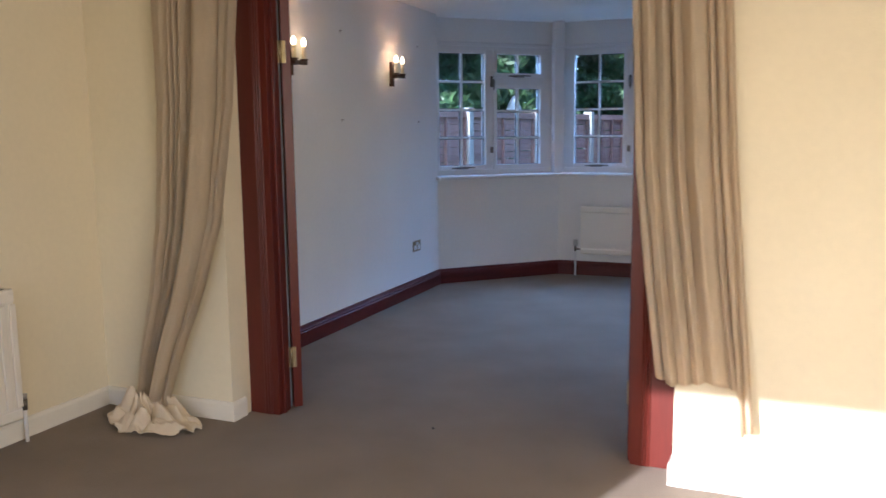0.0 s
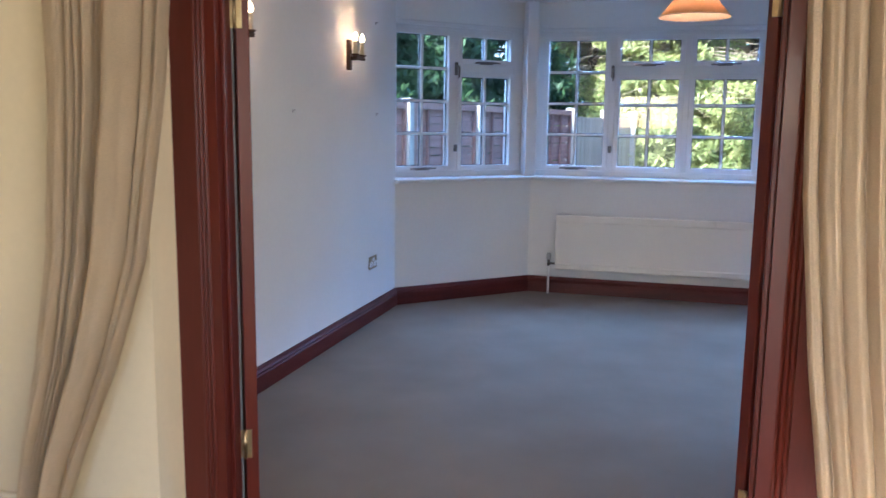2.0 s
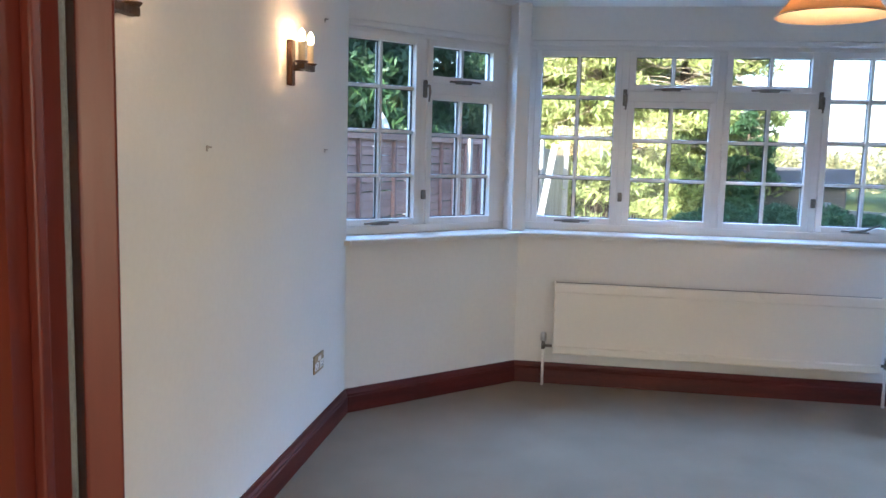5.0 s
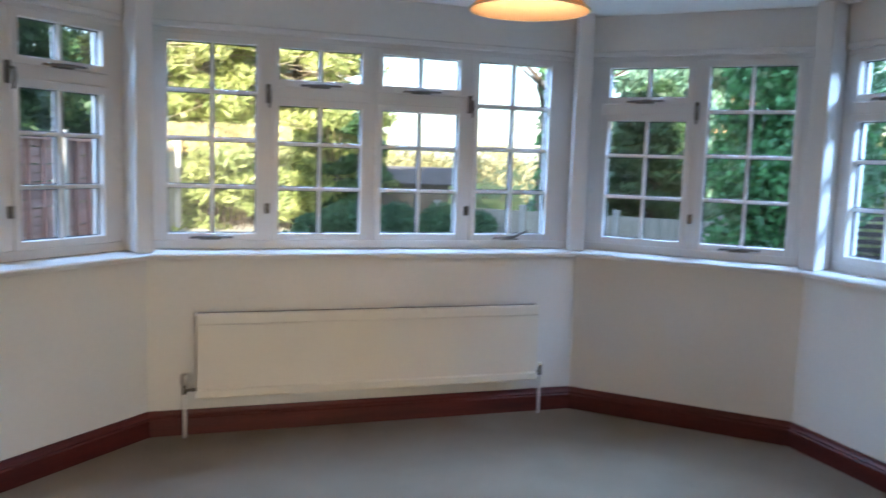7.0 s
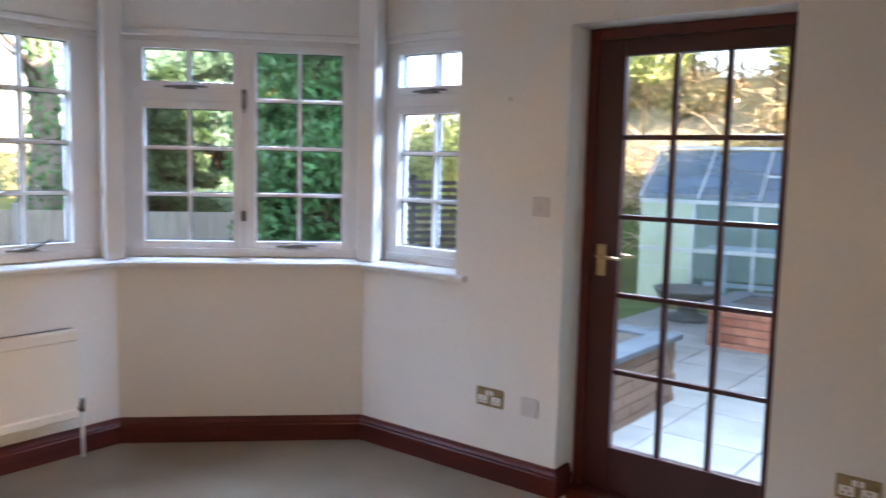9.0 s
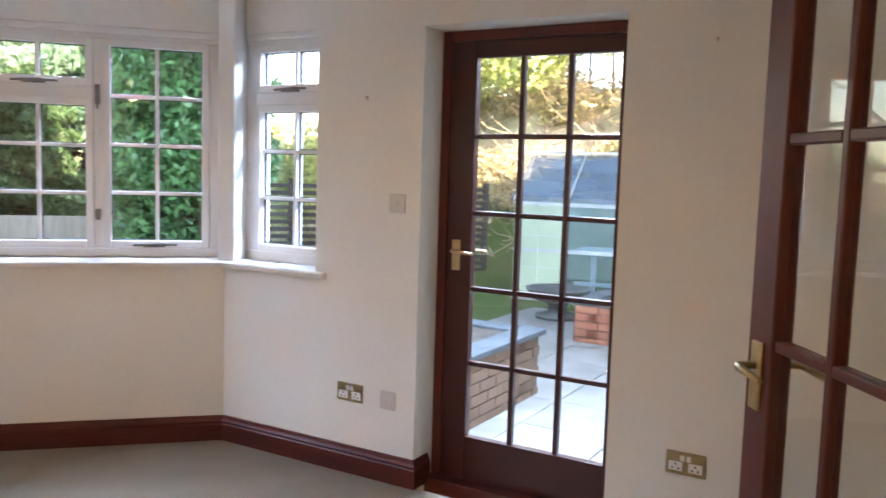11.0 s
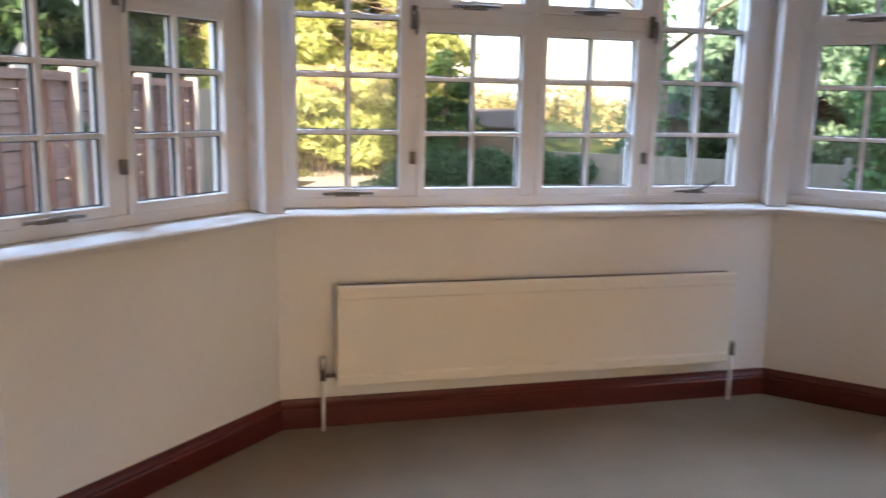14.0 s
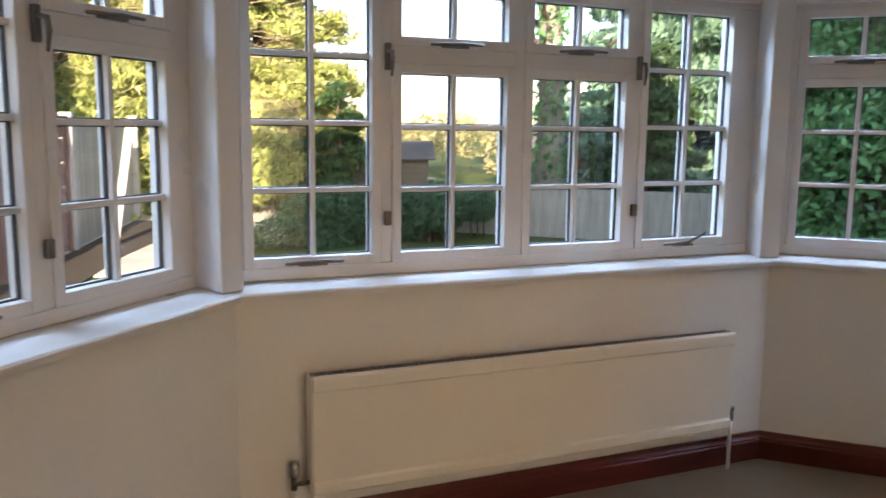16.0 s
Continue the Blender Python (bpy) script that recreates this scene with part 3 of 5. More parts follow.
def radiator(name, m, W, z0, z1, depth, label, ribbed):
    """A panel radiator: x along the wall, its back towards +y."""
    rad = thing(name, m, label, "radiator")
    yb, yf = -0.030, -0.030 - depth
    prof = [(yf + 0.016, z0), (yf + 0.004, z0 + 0.004), (yf, z0 + 0.012), (yf, z0 + 0.045), (yf + 0.008, z0 + 0.054), (yf + 0.008, z1 - 0.060), (yf, z1 - 0.054),
            (yf, z1 - 0.010), (yf + 0.004, z1 - 0.002), (yf + 0.014, z1), (yf + 0.016, z1 - 0.012)]
    bm = bmesh.new()
    rings = [[bm.verts.new((x, y, z)) for y, z in prof] for x in (0.006, W - 0.006)]
    for j in range(len(prof)):
        k = (j + 1) % len(prof)
        bm.faces.new((rings[0][j], rings[0][k], rings[1][k], rings[1][j]))
    bm.faces.new(rings[0][::-1])
    bm.faces.new(rings[1])
    if ribbed:
        n = int(W / 0.05)
        for i in range(n):
            x = 0.03 + i * 0.05
            part("rib", box(x, x + 0.028, yf - 0.004, yf + 0.0075, z0 + 0.055, z1 - 0.065, 0.003), RADIATOR, rad)
    bmesh.ops.recalc_face_normals(bm, faces=bm.faces)
    part("front_panel", bm, RADIATOR, rad)
    part("back_panel", box(0.01, W - 0.01, yb - 0.012, yb, z0 + 0.01, z1 - 0.01, 0.003), RADIATOR, rad)
    for x in (0.0, W - 0.005):
        part("end_panel", box(x, x + 0.005, yf + 0.012, yb, z0 + 0.015, z1 - 0.004, 0.002), RADIATOR, rad)
    bm = bmesh.new()
    n = int(W / 0.024)
    for i in range(n):
        x = 0.012 + i * (W - 0.024) / n
        box(x, x + 0.006, yf + 0.018, yb - 0.013, z1 - 0.012, z1 - 0.004, bm=bm)
    for y in (yf + 0.017, (yf + yb) / 2 - 0.004, yb - 0.018):
        box(0.008, W - 0.008, y, y + 0.005, z1 - 0.013, z1 - 0.005, bm=bm)
    part("grille", bm, GRILLE, rad, "slotted metal top grille")
    part("fins", box(0.03, W - 0.03, yf + 0.02, yb - 0.014, z0 + 0.03, z1 - 0.045, 0.0), GRILLE, rad)
    for x in (0.2, W - 0.2):
        part("bracket", box(x - 0.015, x + 0.015, yb - 0.004, -0.0005, z0 + 0.06, z1 - 0.06), RADIATOR, rad)
    valve(rad, -0.055, (yf + yb) / 2 + 0.01, z0 + 0.04, 1, True)
    valve(rad, W + 0.042, (yf + yb) / 2 + 0.01, z0 + 0.04, -1, False)
    return rad


radiator("radiator", facet(C1, C2) @ pose(0.236, 0, 0), 1.885, 0.209, 0.652, 0.083, "long cream double panel radiator under the bay window", False)
radiator("radiator", pose(NX0, -6.18, 0, 0, 0, 90), 1.16, 0.125, 0.695, 0.07, "cream ribbed panel radiator on the front room wall", True)

# ---- pendant lamp ----
PX, PY, PZ = 1.18, -1.93, 1.93
lamp = thing("pendant_lamp", pose(PX, PY, PZ), "lit tan fabric coolie pendant lampshade hanging on a white flex", "lamp")
bm = bmesh.new()
n = 48
r0, r1, hh = 0.186, 0.040, 0.180
rings = [[bm.verts.new((r * math.cos(2 * math.pi * k / n), r * math.sin(2 * math.pi * k / n), z)) for k in range(n)] for r, z in ((r0, 0), (r1, hh), (r1 - 0.003, hh), (r0 - 0.003, 0))]
for a in range(4):
    for k in range(n):
        bm.faces.new((rings[a][k], rings[a][(k + 1) % n], rings[(a + 1) % 4][(k + 1) % n], rings[(a + 1) % 4][k])).smooth = a in (0, 2)
part("shade", bm, SHADE, lamp, "tan fabric cone")
for r, z in ((r0 + 0.001, 0.002), (r1 + 0.001, hh - 0.002)):
    part("trim_ring", tube([(r * math.cos(2 * math.pi * k / 32), r * math.sin(2 * math.pi * k / 32), z) for k in range(33)], 0.003, 6), SHADE_IN, lamp)
part("lamp_holder", lathe([(0.0, 0.195), (0.012, 0.195), (0.018, 0.18), (0.02, 0.125), (0.014, 0.12), (0.0, 0.12)], 16), PLASTIC, lamp)
for k in range(3):
    a = 2 * math.pi * k / 3
    part("spider", tube([(0.018 * math.cos(a), 0.018 * math.sin(a), 0.176), (r1 * math.cos(a), r1 * math.sin(a), 0.176)], 0.0015, 5), CHROME, lamp)
part("bulb", lathe([(0.0, 0.045), (0.018, 0.05), (0.029, 0.07), (0.026, 0.092), (0.013, 0.118), (0.0, 0.119)], 16), BULB, lamp, "glowing warm bulb")
part("flex", tube([(0, 0, 0.194), (0, 0, H - PZ - 0.03)], 0.0028, 8), CORD, lamp)
part("ceiling_rose", lathe([(0.042, H - PZ - 0.001), (0.042, H - PZ - 0.012), (0.03, H - PZ - 0.028), (0.006, H - PZ - 0.034), (0.0, H - PZ - 0.034)], 20), PLASTIC, lamp)


def warm_lamp(name, place, power, radius, colour=(1.0, 0.50, 0.18)):
    d = bpy.data.lights.new(name, "POINT")
    d.energy, d.shadow_soft_size, d.color = power, radius, colour
    new(name, d).location = place


warm_lamp("pendant_light", (PX, PY, PZ + 0.025), 2.6, 0.03, (1.0, 0.70, 0.40))

# ---- wall sconces ----


def sconce(y, z):
    """Two candles on a wooden bracket; x out of the wall."""
    s = thing("wall_sconce", pose(XL, y, z), "lit twin-candle wall sconce with a dark wooden back plate", "wall lamp", "candle sconces on the side wall")
    part("back_plate", box(0.0, 0.024, -0.021, 0.021, -0.095, 0.088, 0.004), SCONCE_WOOD, s)
    part("knob", lathe([(0.0, 0.0), (0.008, 0.001), (0.009, 0.006), (0.0, 0.010)], 10, centre=(0.028, 0.0)), IRON, s)
    part("cross_arm", box(0.060, 0.092, -0.072, 0.072, -0.034, -0.012, 0.004), SCONCE_WOOD, s)
    part("arm", box(0.024, 0.062, -0.014, 0.014, -0.036, -0.012, 0.003), SCONCE_WOOD, s)
    for o in (-0.056, 0.056):
        part("drip_pan", lathe([(0.0, -0.012), (0.020, -0.011), (0.027, -0.003), (0.026, -0.001), (0.018, -0.007), (0.0, -0.007)], 16, centre=(0.076, o)), SCONCE_WOOD, s)
        part("candle", lathe([(0.0135, -0.007), (0.0135, 0.072), (0.008, 0.075), (0.0, 0.075)], 14, centre=(0.076, o)), CANDLE, s, "ivory candle tube")
        part("bulb", lathe([(0.0, 0.075), (0.009, 0.077), (0.0155, 0.094), (0.011, 0.113), (0.0, 0.130)], 14, centre=(0.076, o)), BULB, s, "glowing flame bulb")
        warm_lamp("sconce_light", (XL + 0.076, y + o, z + 0.10), 3.2, 0.016)


sconce(-1.776, 1.772)
sconce(-3.185, 1.772)


# ---- sockets, switches, wall plugs ----
def plate(name, m, w, h, mt, label, category):
    p = thing(name, m, label, category)
    part("plate", box(-w / 2, w / 2, -0.007, 0.0, -h / 2, h / 2, 0.002), mt, p)
    return p


def double_socket(m):
    p = plate("double_socket", m, 0.148, 0.088, PLATE_BRASS, "brass double wall socket with white switches", "socket")
    for o in (-0.037, 0.037):
        part("insert", box(o - 0.026, o + 0.026, -0.0085, -0.006, -0.030, 0.006, 0.001), INSERT, p, "white plastic insert")
        for dx, dz in ((0, -0.004), (-0.011, -0.020), (0.011, -0.020)):
            part("pin_hole", box(o + dx - 0.003, o + dx + 0.003, -0.0092, -0.008, dz - 0.004, dz + 0.004), DARK_SLOT, p)
    for o in (-0.012, 0.012):
        part("rocker", box(o - 0.008, o + 0.008, -0.011, -0.006, 0.010, 0.032, 0.002), INSERT, p, "white rocker switch")


left_wall = lambda y, z: facet((XL, y), (XL, y + 1)) @ pose(0, 0, z)
right_wall = lambda y, z: facet((XR, y), (XR, y - 1)) @ pose(0, 0, z)
double_socket(left_wall(-1.342, 0.402))
double_socket(right_wall(-1.706, 0.388))
double_socket(right_wall(-3.28, 0.370))
p = plate("blank_plate", right_wall(-1.922, 0.384), 0.086, 0.086, PLASTIC, "white square telephone wall plate", "wall plate")
part("outlet", box(-0.012, 0.012, -0.009, -0.006, -0.012, 0.010, 0.001), PLASTIC, p)
p = plate("light_switch", right_wall(-1.947, 1.293), 0.086, 0.086, PLASTIC, "white single light switch", "light switch")
part("rocker", box(-0.006, 0.006, -0.012, -0.006, -0.012, 0.012, 0.002), PLASTIC, p)


def wall_plug(m):
    b = lathe([(0.0, 0.0), (0.006, 0.001), (0.006, 0.006), (0.003, 0.008), (0.003, 0.018), (0.0, 0.019)], 10)
    box(-0.003, 0.003, -0.014, 0.0, 0.0, 0.004, bm=b)
    bmesh.ops.transform(b, matrix=pose(0, 0, 0, 90, 0, 0), verts=b.verts)
    ob = new("wall_hook", mesh_of("wall_hook", b, HOOK))
    ob.matrix_basis = m
    tagged(ob, "small leftover picture hook in the plaster", "hook", "leftover picture hooks")


for y, z in ((-2.55, 1.42), (-1.268, 1.418), (-2.546, 2.006), (-1.278, 2.02)):
    wall_plug(left_wall(y, z))
for y, z in ((-1.769, 1.767), (-3.303, 1.949)):
    wall_plug(right_wall(y, z))
wall_plug(pose(1.745, Y_NEAR, 1.171))


# ---- curtains ----
def curtain(name, rows_, widths, depth, label, seed, tail=0.0):
    """Cloth in uneven folds with sharp valleys: rows of (z, x0, x1, y) from the top down; widths of the folds."""
    rnd = random.Random(seed)
    nx, nz, bm = 170, 60, bmesh.new()
    total, edges = sum(widths), [0.0]
    for w in widths:
        edges.append(edges[-1] + w / total)
    amp = [rnd.uniform(0.65, 1.2) * (0.5 + 3.4 * w / total) for w in widths]
    lean = [rnd.uniform(-0.5, 0.5) for w in widths]
    grid = []
    for j in range(nz + 1):
        v = j / nz
        f = v * (len(rows_) - 1)
        i = min(int(f), len(rows_) - 2)
        s = f - i
        z, x0, x1, y = [a + (b - a) * s for a, b in zip(rows_[i], rows_[i + 1])]
        es = [e + (0.022 * noise.noise(Vector((k * 5.3, v * 1.7, seed))) if 0 < k < len(widths) else 0) for k, e in enumerate(edges)]
        line = []
        for k in range(nx + 1):
            u = k / nx
            n_ = 0
            while n_ < len(widths) - 1 and u > es[n_ + 1]:
                n_ += 1
            q = min(max((u - es[n_]) / (es[n_ + 1] - es[n_]), 0), 1)
            ridge = math.sin(math.pi * q) ** 0.5 + 0.16 * lean[n_] * math.sin(2 * math.pi * q + 2 * v) + 0.10 * math.sin(3 * math.pi * q + n_) * math.sin(math.pi * q)
            d = depth * amp[n_] * ridge * (0.8 + 0.35 * noise.noise(Vector((n_ * 3.1, v * 2.2, seed + 3))))
            d += 0.005 * noise.noise(Vector((u * 9, v * 7, seed + 5.0)))
            drop = tail * v ** 4 * min(1.0, max(0.0, (u - 0.82) / 0.06))
            line.append(bm.verts.new((x0 + (x1 - x0) * u, y + depth * 0.5 - d, z - drop + (0.010 * math.sin(11 * u + seed) * (j == nz)))))
        grid.append(line)
    for a, c in zip(grid, grid[1:]):
        for k in range(nx):
            bm.faces.new((a[k], c[k], c[k + 1], a[k + 1])).smooth = True
    bmesh.ops.solidify(bm, geom=bm.faces[:], thickness=0.003)
    ob = new(name, mesh_of(name, bm, CURTAIN))
    return tagged(ob, label, "curtain")


long_curtain = curtain("curtain", [(2.17, -0.71, -0.24, -4.53), (1.92, -0.71, -0.26, -4.54), (1.45, -0.71, -0.31, -4.54), (0.95, -0.73, -0.39, -4.55), (0.62, -0.77, -0.50, -4.56), (0.32, -0.84, -0.63, -4.57), (0.12, -0.87, -0.70, -4.58), (0.015, -0.90, -0.66, -4.59)],
        (0.20, 0.07, 0.06, 0.09, 0.06, 0.30, 0.12, 0.06), 0.075, "long beige linen curtain trailing on the carpet", 3)
curtain("curtain", [(2.17, 1.37, 1.70, -4.53), (1.75, 1.385, 1.72, -4.53), (1.2, 1.41, 1.755, -4.54), (0.8, 1.45, 1.795, -4.54), (0.43, 1.50, 1.84, -4.55)],
        (0.10, 0.13, 0.15, 0.12, 0.24, 0.09, 0.09, 0.07), 0.062, "beige linen curtain hanging short of the carpet", 8, 0.16)
# the crumpled end of the long curtain
bm = bmesh.new()
rnd = random.Random(5)
NG = 70
pts = []
for j in range(NG + 1):
    line = []
    for i in range(NG + 1):
        u, v = 2 * i / NG - 1, 2 * j / NG - 1
        r = math.hypot(u, v)
        x, y = -0.735 + 0.25 * u * (1 - 0.08 * math.sin(5 * v + 1)), -4.63 + 0.14 * v * (1 + 0.12 * math.sin(6 * u))
        q = Vector((x * 5 + y * 6, y * 13 - x * 3, 0.7))
        h = max(0.0, 1 - r * r * 0.93) ** 0.6 * 0.085 * (0.35 + 1.5 * abs(noise.noise(q * 1.2)) + 0.5 * abs(noise.noise(q * 2.6 + Vector((3, 1, 0)))))
        th = math.atan2(v, u + 0.3)
        h *= 0.45 + 0.85 * abs(math.sin(4.5 * th + 5 * noise.noise(q * 0.6))) ** 0.7
        h += 0.05 * math.exp(-((u + 0.55) ** 2 + v * v) * 5)
        line.append(bm.verts.new((x, y, 0.003 + h)))
    pts.append(line)
for a, b in zip(pts, pts[1:]):
    for k in range(NG):
        c = a[k].co
        if math.hypot((c.x + 0.735) / 0.25, (c.y + 4.63) / 0.14) < 0.97:
            bm.faces.new((a[k], a[k + 1], b[k + 1], b[k])).smooth = True
bmesh.ops.delete(bm, geom=[v for v in bm.verts if not v.link_faces], context="VERTS")
bmesh.ops.solidify(bm, geom=bm.faces[:], thickness=0.003)
part("trailing_end", bm, CURTAIN, long_curtain, "crumpled heap of cloth on the carpet")
rail = new("curtain_rail", mesh_of("curtain_rail", tube([(-0.95, -4.53, 2.185), (2.1, -4.53, 2.185)], 0.014), IRON))
for x in (-0.9, 0.6, 2.05):
    part("bracket", tube([(x, -4.53, 2.185), (x, Y_NEAR, 2.185)], 0.007), IRON, rail)
tagged(rail, "plain dark curtain rail over the doorway", "curtain rail", kind="")

# a dark crumb left on the carpet
ob = new("carpet_crumb", mesh_of("carpet_crumb", lathe([(0.0, 0.0), (0.006, 0.0), (0.007, 0.003), (0.003, 0.006), (0.0, 0.006)], 7), DARK_SLOT))
ob.matrix_basis = pose(0.486, -4.21, 0.0)
tagged(ob, "small dark crumb lying on the carpet", "crumb")

# ---- the garden ----
G = -0.15
GRASS = material("lawn", (0.075, 0.13, 0.03), 0.9, 0, 0.2, 1.2, 0.35, 60, 0.8, 60, second=(0.11, 0.12, 0.04), spec=0.2)
SLAB = material("pale_paving_stone", (0.28, 0.255, 0.23), 0.8, 0, 0.1, 2.5, 0.08, 40, 0.25, 40, random_value=0.08)
BRICK = material("red_orange_brick", (0.42, 0.15, 0.085), 0.85, 0, 0.15, 6, 0.15, 70, 0.4, 60, random_value=0.15)
BRICK_BROWN = material("brown_brick", (0.20, 0.11, 0.07), 0.85, 0, 0.15, 6, 0.15, 70, 0.4, 60, random_value=0.05)
JOINT = material("sandy_paving_joint", (0.30, 0.27, 0.235), 0.95, 0, 0.1, 9, 0.1, 80, 0.3, 80)
MORTAR = material("mortar", (0.16, 0.10, 0.07), 0.95, 0, 0.1, 9, 0.1, 80, 0.3, 80)
COPING = material("grey_coping_slate", (0.075, 0.085, 0.095), 0.7, 0, 0.15, 5, 0.1, 60, 0.2, 50)
SOIL = material("planter_soil", (0.09, 0.065, 0.045), 0.95, 0, 0.3, 14, 0.3, 60, 1.0, 40)
FENCE = material("weathered_brown_fence", (0.44, 0.265, 0.225), 0.85, 0, 0.15, 3, 0.25, 40, 0.3, 40, stretch=(0.5, 4, 5), second=(0.33, 0.20, 0.17), random_value=0.14)
BATTEN = material("dark_fence_batten", (0.30, 0.175, 0.15), 0.85, 0, 0.15, 3, 0.25, 40, 0.3, 40, stretch=(4, 4, 0.5), random_value=0.1)
FENCE_GREY = material("silvered_grey_fence", (0.50, 0.46, 0.39), 0.88, 0, 0.15, 3, 0.22, 40, 0.3, 40, stretch=(4, 4, 0.5), second=(0.36, 0.33, 0.28), random_value=0.12)
SCREEN = material("dark_stained_slats", (0.10, 0.085, 0.07), 0.85, 0, 0.15, 3, 0.2, 40, 0.3, 40)
CONCRETE = material("pale_concrete", (0.50, 0.49, 0.46), 0.9, 0, 0.08, 3, 0.08, 50, 0.25, 50)
BARK = material("grey_brown_bark", (0.16, 0.115, 0.08), 0.95, 0, 0.25, 3, 0.25, 25, 1.0, 22, stretch=(1, 1, 0.3))
# Grey bark lightened: haze over the ivy tree's trunk is in the colour.
PALE_BARK = material("hazed_grey_bark", (0.40, 0.36, 0.30), 0.95, 0, 0.2, 3, 0.2, 25, 1.0, 22, stretch=(1, 1, 0.3))
# Far grass, its colour paled to carry the glare of a sunlit field.
FAR_GRASS = leaf_material("sun_paled_grass", (0.55, 0.48, 0.27), (0.42, 0.40, 0.18), 0.4)
# Dry twig colour, raised so the brush and limbs look sunlit.
TWIG = material("dry_twig", (0.58, 0.47, 0.32), 0.9, 0, 0.2, 3, 0.2, 25, 0.2, 30)
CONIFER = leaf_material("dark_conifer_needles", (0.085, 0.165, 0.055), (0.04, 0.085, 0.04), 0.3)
# Needle colour paled and yellowed to carry the sunlight; CONIFER is the dark counterpart.
CONIFER_LIT = leaf_material("sunlit_conifer_needles", (0.52, 0.53, 0.19), (0.30, 0.37, 0.12), 0.4)
# Sunlight is put into this leaf colour; the sun only grazes the bank.
BANK_LEAF = leaf_material("sun_brightened_bank_leaves", (0.60, 0.62, 0.26), (0.44, 0.54, 0.22), 0.5)
# Leaf colour lightened and blued to carry the haze over the far evergreen.
HAZY = leaf_material("hazed_tree_leaves", (0.20, 0.35, 0.24), (0.25, 0.40, 0.28), 0.35)
LAUREL = leaf_material("glossy_ivy_leaves", (0.105, 0.26, 0.10), (0.16, 0.36, 0.14), 0.2, 0.24)
SHRUB = leaf_material("low_juniper_needles", (0.11, 0.21, 0.10), (0.07, 0.15, 0.08), 0.25)
SHED_WOOD = material("weathered_shed_boards", (0.22, 0.19, 0.155), 0.88, 0, 0.12, 2, 0.15, 40, 0.3, 40)
FELT = material("dark_roof_felt", (0.20, 0.19, 0.19), 0.95, 0, 0.15, 3, 0.2, 60, 0.4, 60)
PALE_GREEN = material("pale_green_panel", (0.52, 0.60, 0.42), 0.5, 0, 0.08, 2, 0.05, 40, 0.05, 30)
ALU = material("greenhouse_aluminium", (0.62, 0.63, 0.62), 0.45, 0.6, 0.1, 5, 0.05, 60, 0.05, 60)
# Dry leaf colour, lightened to carry the sun that falls on the bank.
BANK = material("dry_leaf_bank", (0.58, 0.47, 0.33), 0.95, 0, 0.25, 1.5, 0.4, 22, 1.0, 18, second=(0.38, 0.32, 0.20))
PARASOL = material("white_canvas", (0.75, 0.77, 0.78), 0.85, 0, 0.04, 5, 0.05, 90, 0.2, 90)
TURQ = material("turquoise_plastic", (0.05, 0.45, 0.50), 0.4, 0, 0.05, 5, 0.03, 90, 0)
PINK = material("pink_plastic", (0.7, 0.12, 0.18), 0.4, 0, 0.05, 5, 0.03, 90, 0)

# ground: one sheet to the horizon, rising to a bank on the garden side
xs = np.concatenate([np.linspace(-600, -40, 8), np.linspace(-30, 40, 71), np.linspace(50, 600, 8)])
ys = np.concatenate([np.linspace(-600, -40, 8), np.linspace(-30, 45, 76), np.linspace(55, 600, 8)])


def ground_z(x, y):
    b = min(max((x - 11.5 - max(0.0, 0.5 * (y - 3))) / 7.0, 0), 1)
    return G + 3.6 * b * b * (3 - 2 * b) * (1.0 if y < 12 else max(0.0, 1 - (y - 12) / 8)) + 0.03 * noise.noise(Vector((x * 0.4, y * 0.4, 0)))


bm = bmesh.new()
gv = [[bm.verts.new((x, y, ground_z(x, y))) for x in xs] for y in ys]
for j in range(len(ys) - 1):
    for i in range(len(xs) - 1):
        x, y = xs[i], ys[j]
        if -1.2 < x + 0.5 < 4.2 and -9.5 < y + 0.5 < -0.5:
            continue
        f = bm.faces.new((gv[j][i], gv[j][i + 1], gv[j + 1][i + 1], gv[j + 1][i]))
        f.smooth = True
        f.material_index = 1 if x > 11.5 and ground_z(x, y) > 0.3 else 0
ground = solid("ground", bm, GRASS, "mown garden lawn and rising dry leafy bank", "ground")
ground.data.materials.append(BANK)


def leaves(name, centres, count, size, aspect, mt, parent, rnd_seed, droop=0.0, spread=None):
    """Many small leaves scattered in clumps: centres are (x, y, z, rx, ry, rz)."""
    rs = np.random.RandomState(rnd_seed)
    cs = np.array(centres, float)
    w = cs[:, 3] * cs[:, 4] * cs[:, 5]
    w = w ** 0.67
    pick = rs.choice(len(cs), count, p=w / w.sum())
    d = rs.normal(size=(count, 3))
    d /= np.linalg.norm(d, axis=1)[:, None]
    d *= (rs.uniform(0.25, 1.0, count) ** 0.4)[:, None]
    pos = cs[pick, :3] + d * cs[pick, 3:]
    u = rs.normal(size=(count, 3))
    u[:, 2] -= droop
    u /= np.linalg.norm(u, axis=1)[:, None]
    v = np.cross(u, rs.normal(size=(count, 3)))
    v /= np.linalg.norm(v, axis=1)[:, None]
    s = size * rs.uniform(0.6, 1.4, count)[:, None]
    a, b = u * s * aspect, v * s
    quad = np.stack([pos - a, pos + 0.55 * b - 0.1 * a, pos + a, pos - 0.55 * b - 0.1 * a], 1).reshape(-1, 3)
    me = bpy.data.meshes.new(name)
    me.from_pydata(quad.tolist(), [], np.arange(count * 4).reshape(-1, 4).tolist())
    me.materials.append(mt)
    ob = new(name, me)
    ob.parent = parent
    return ob


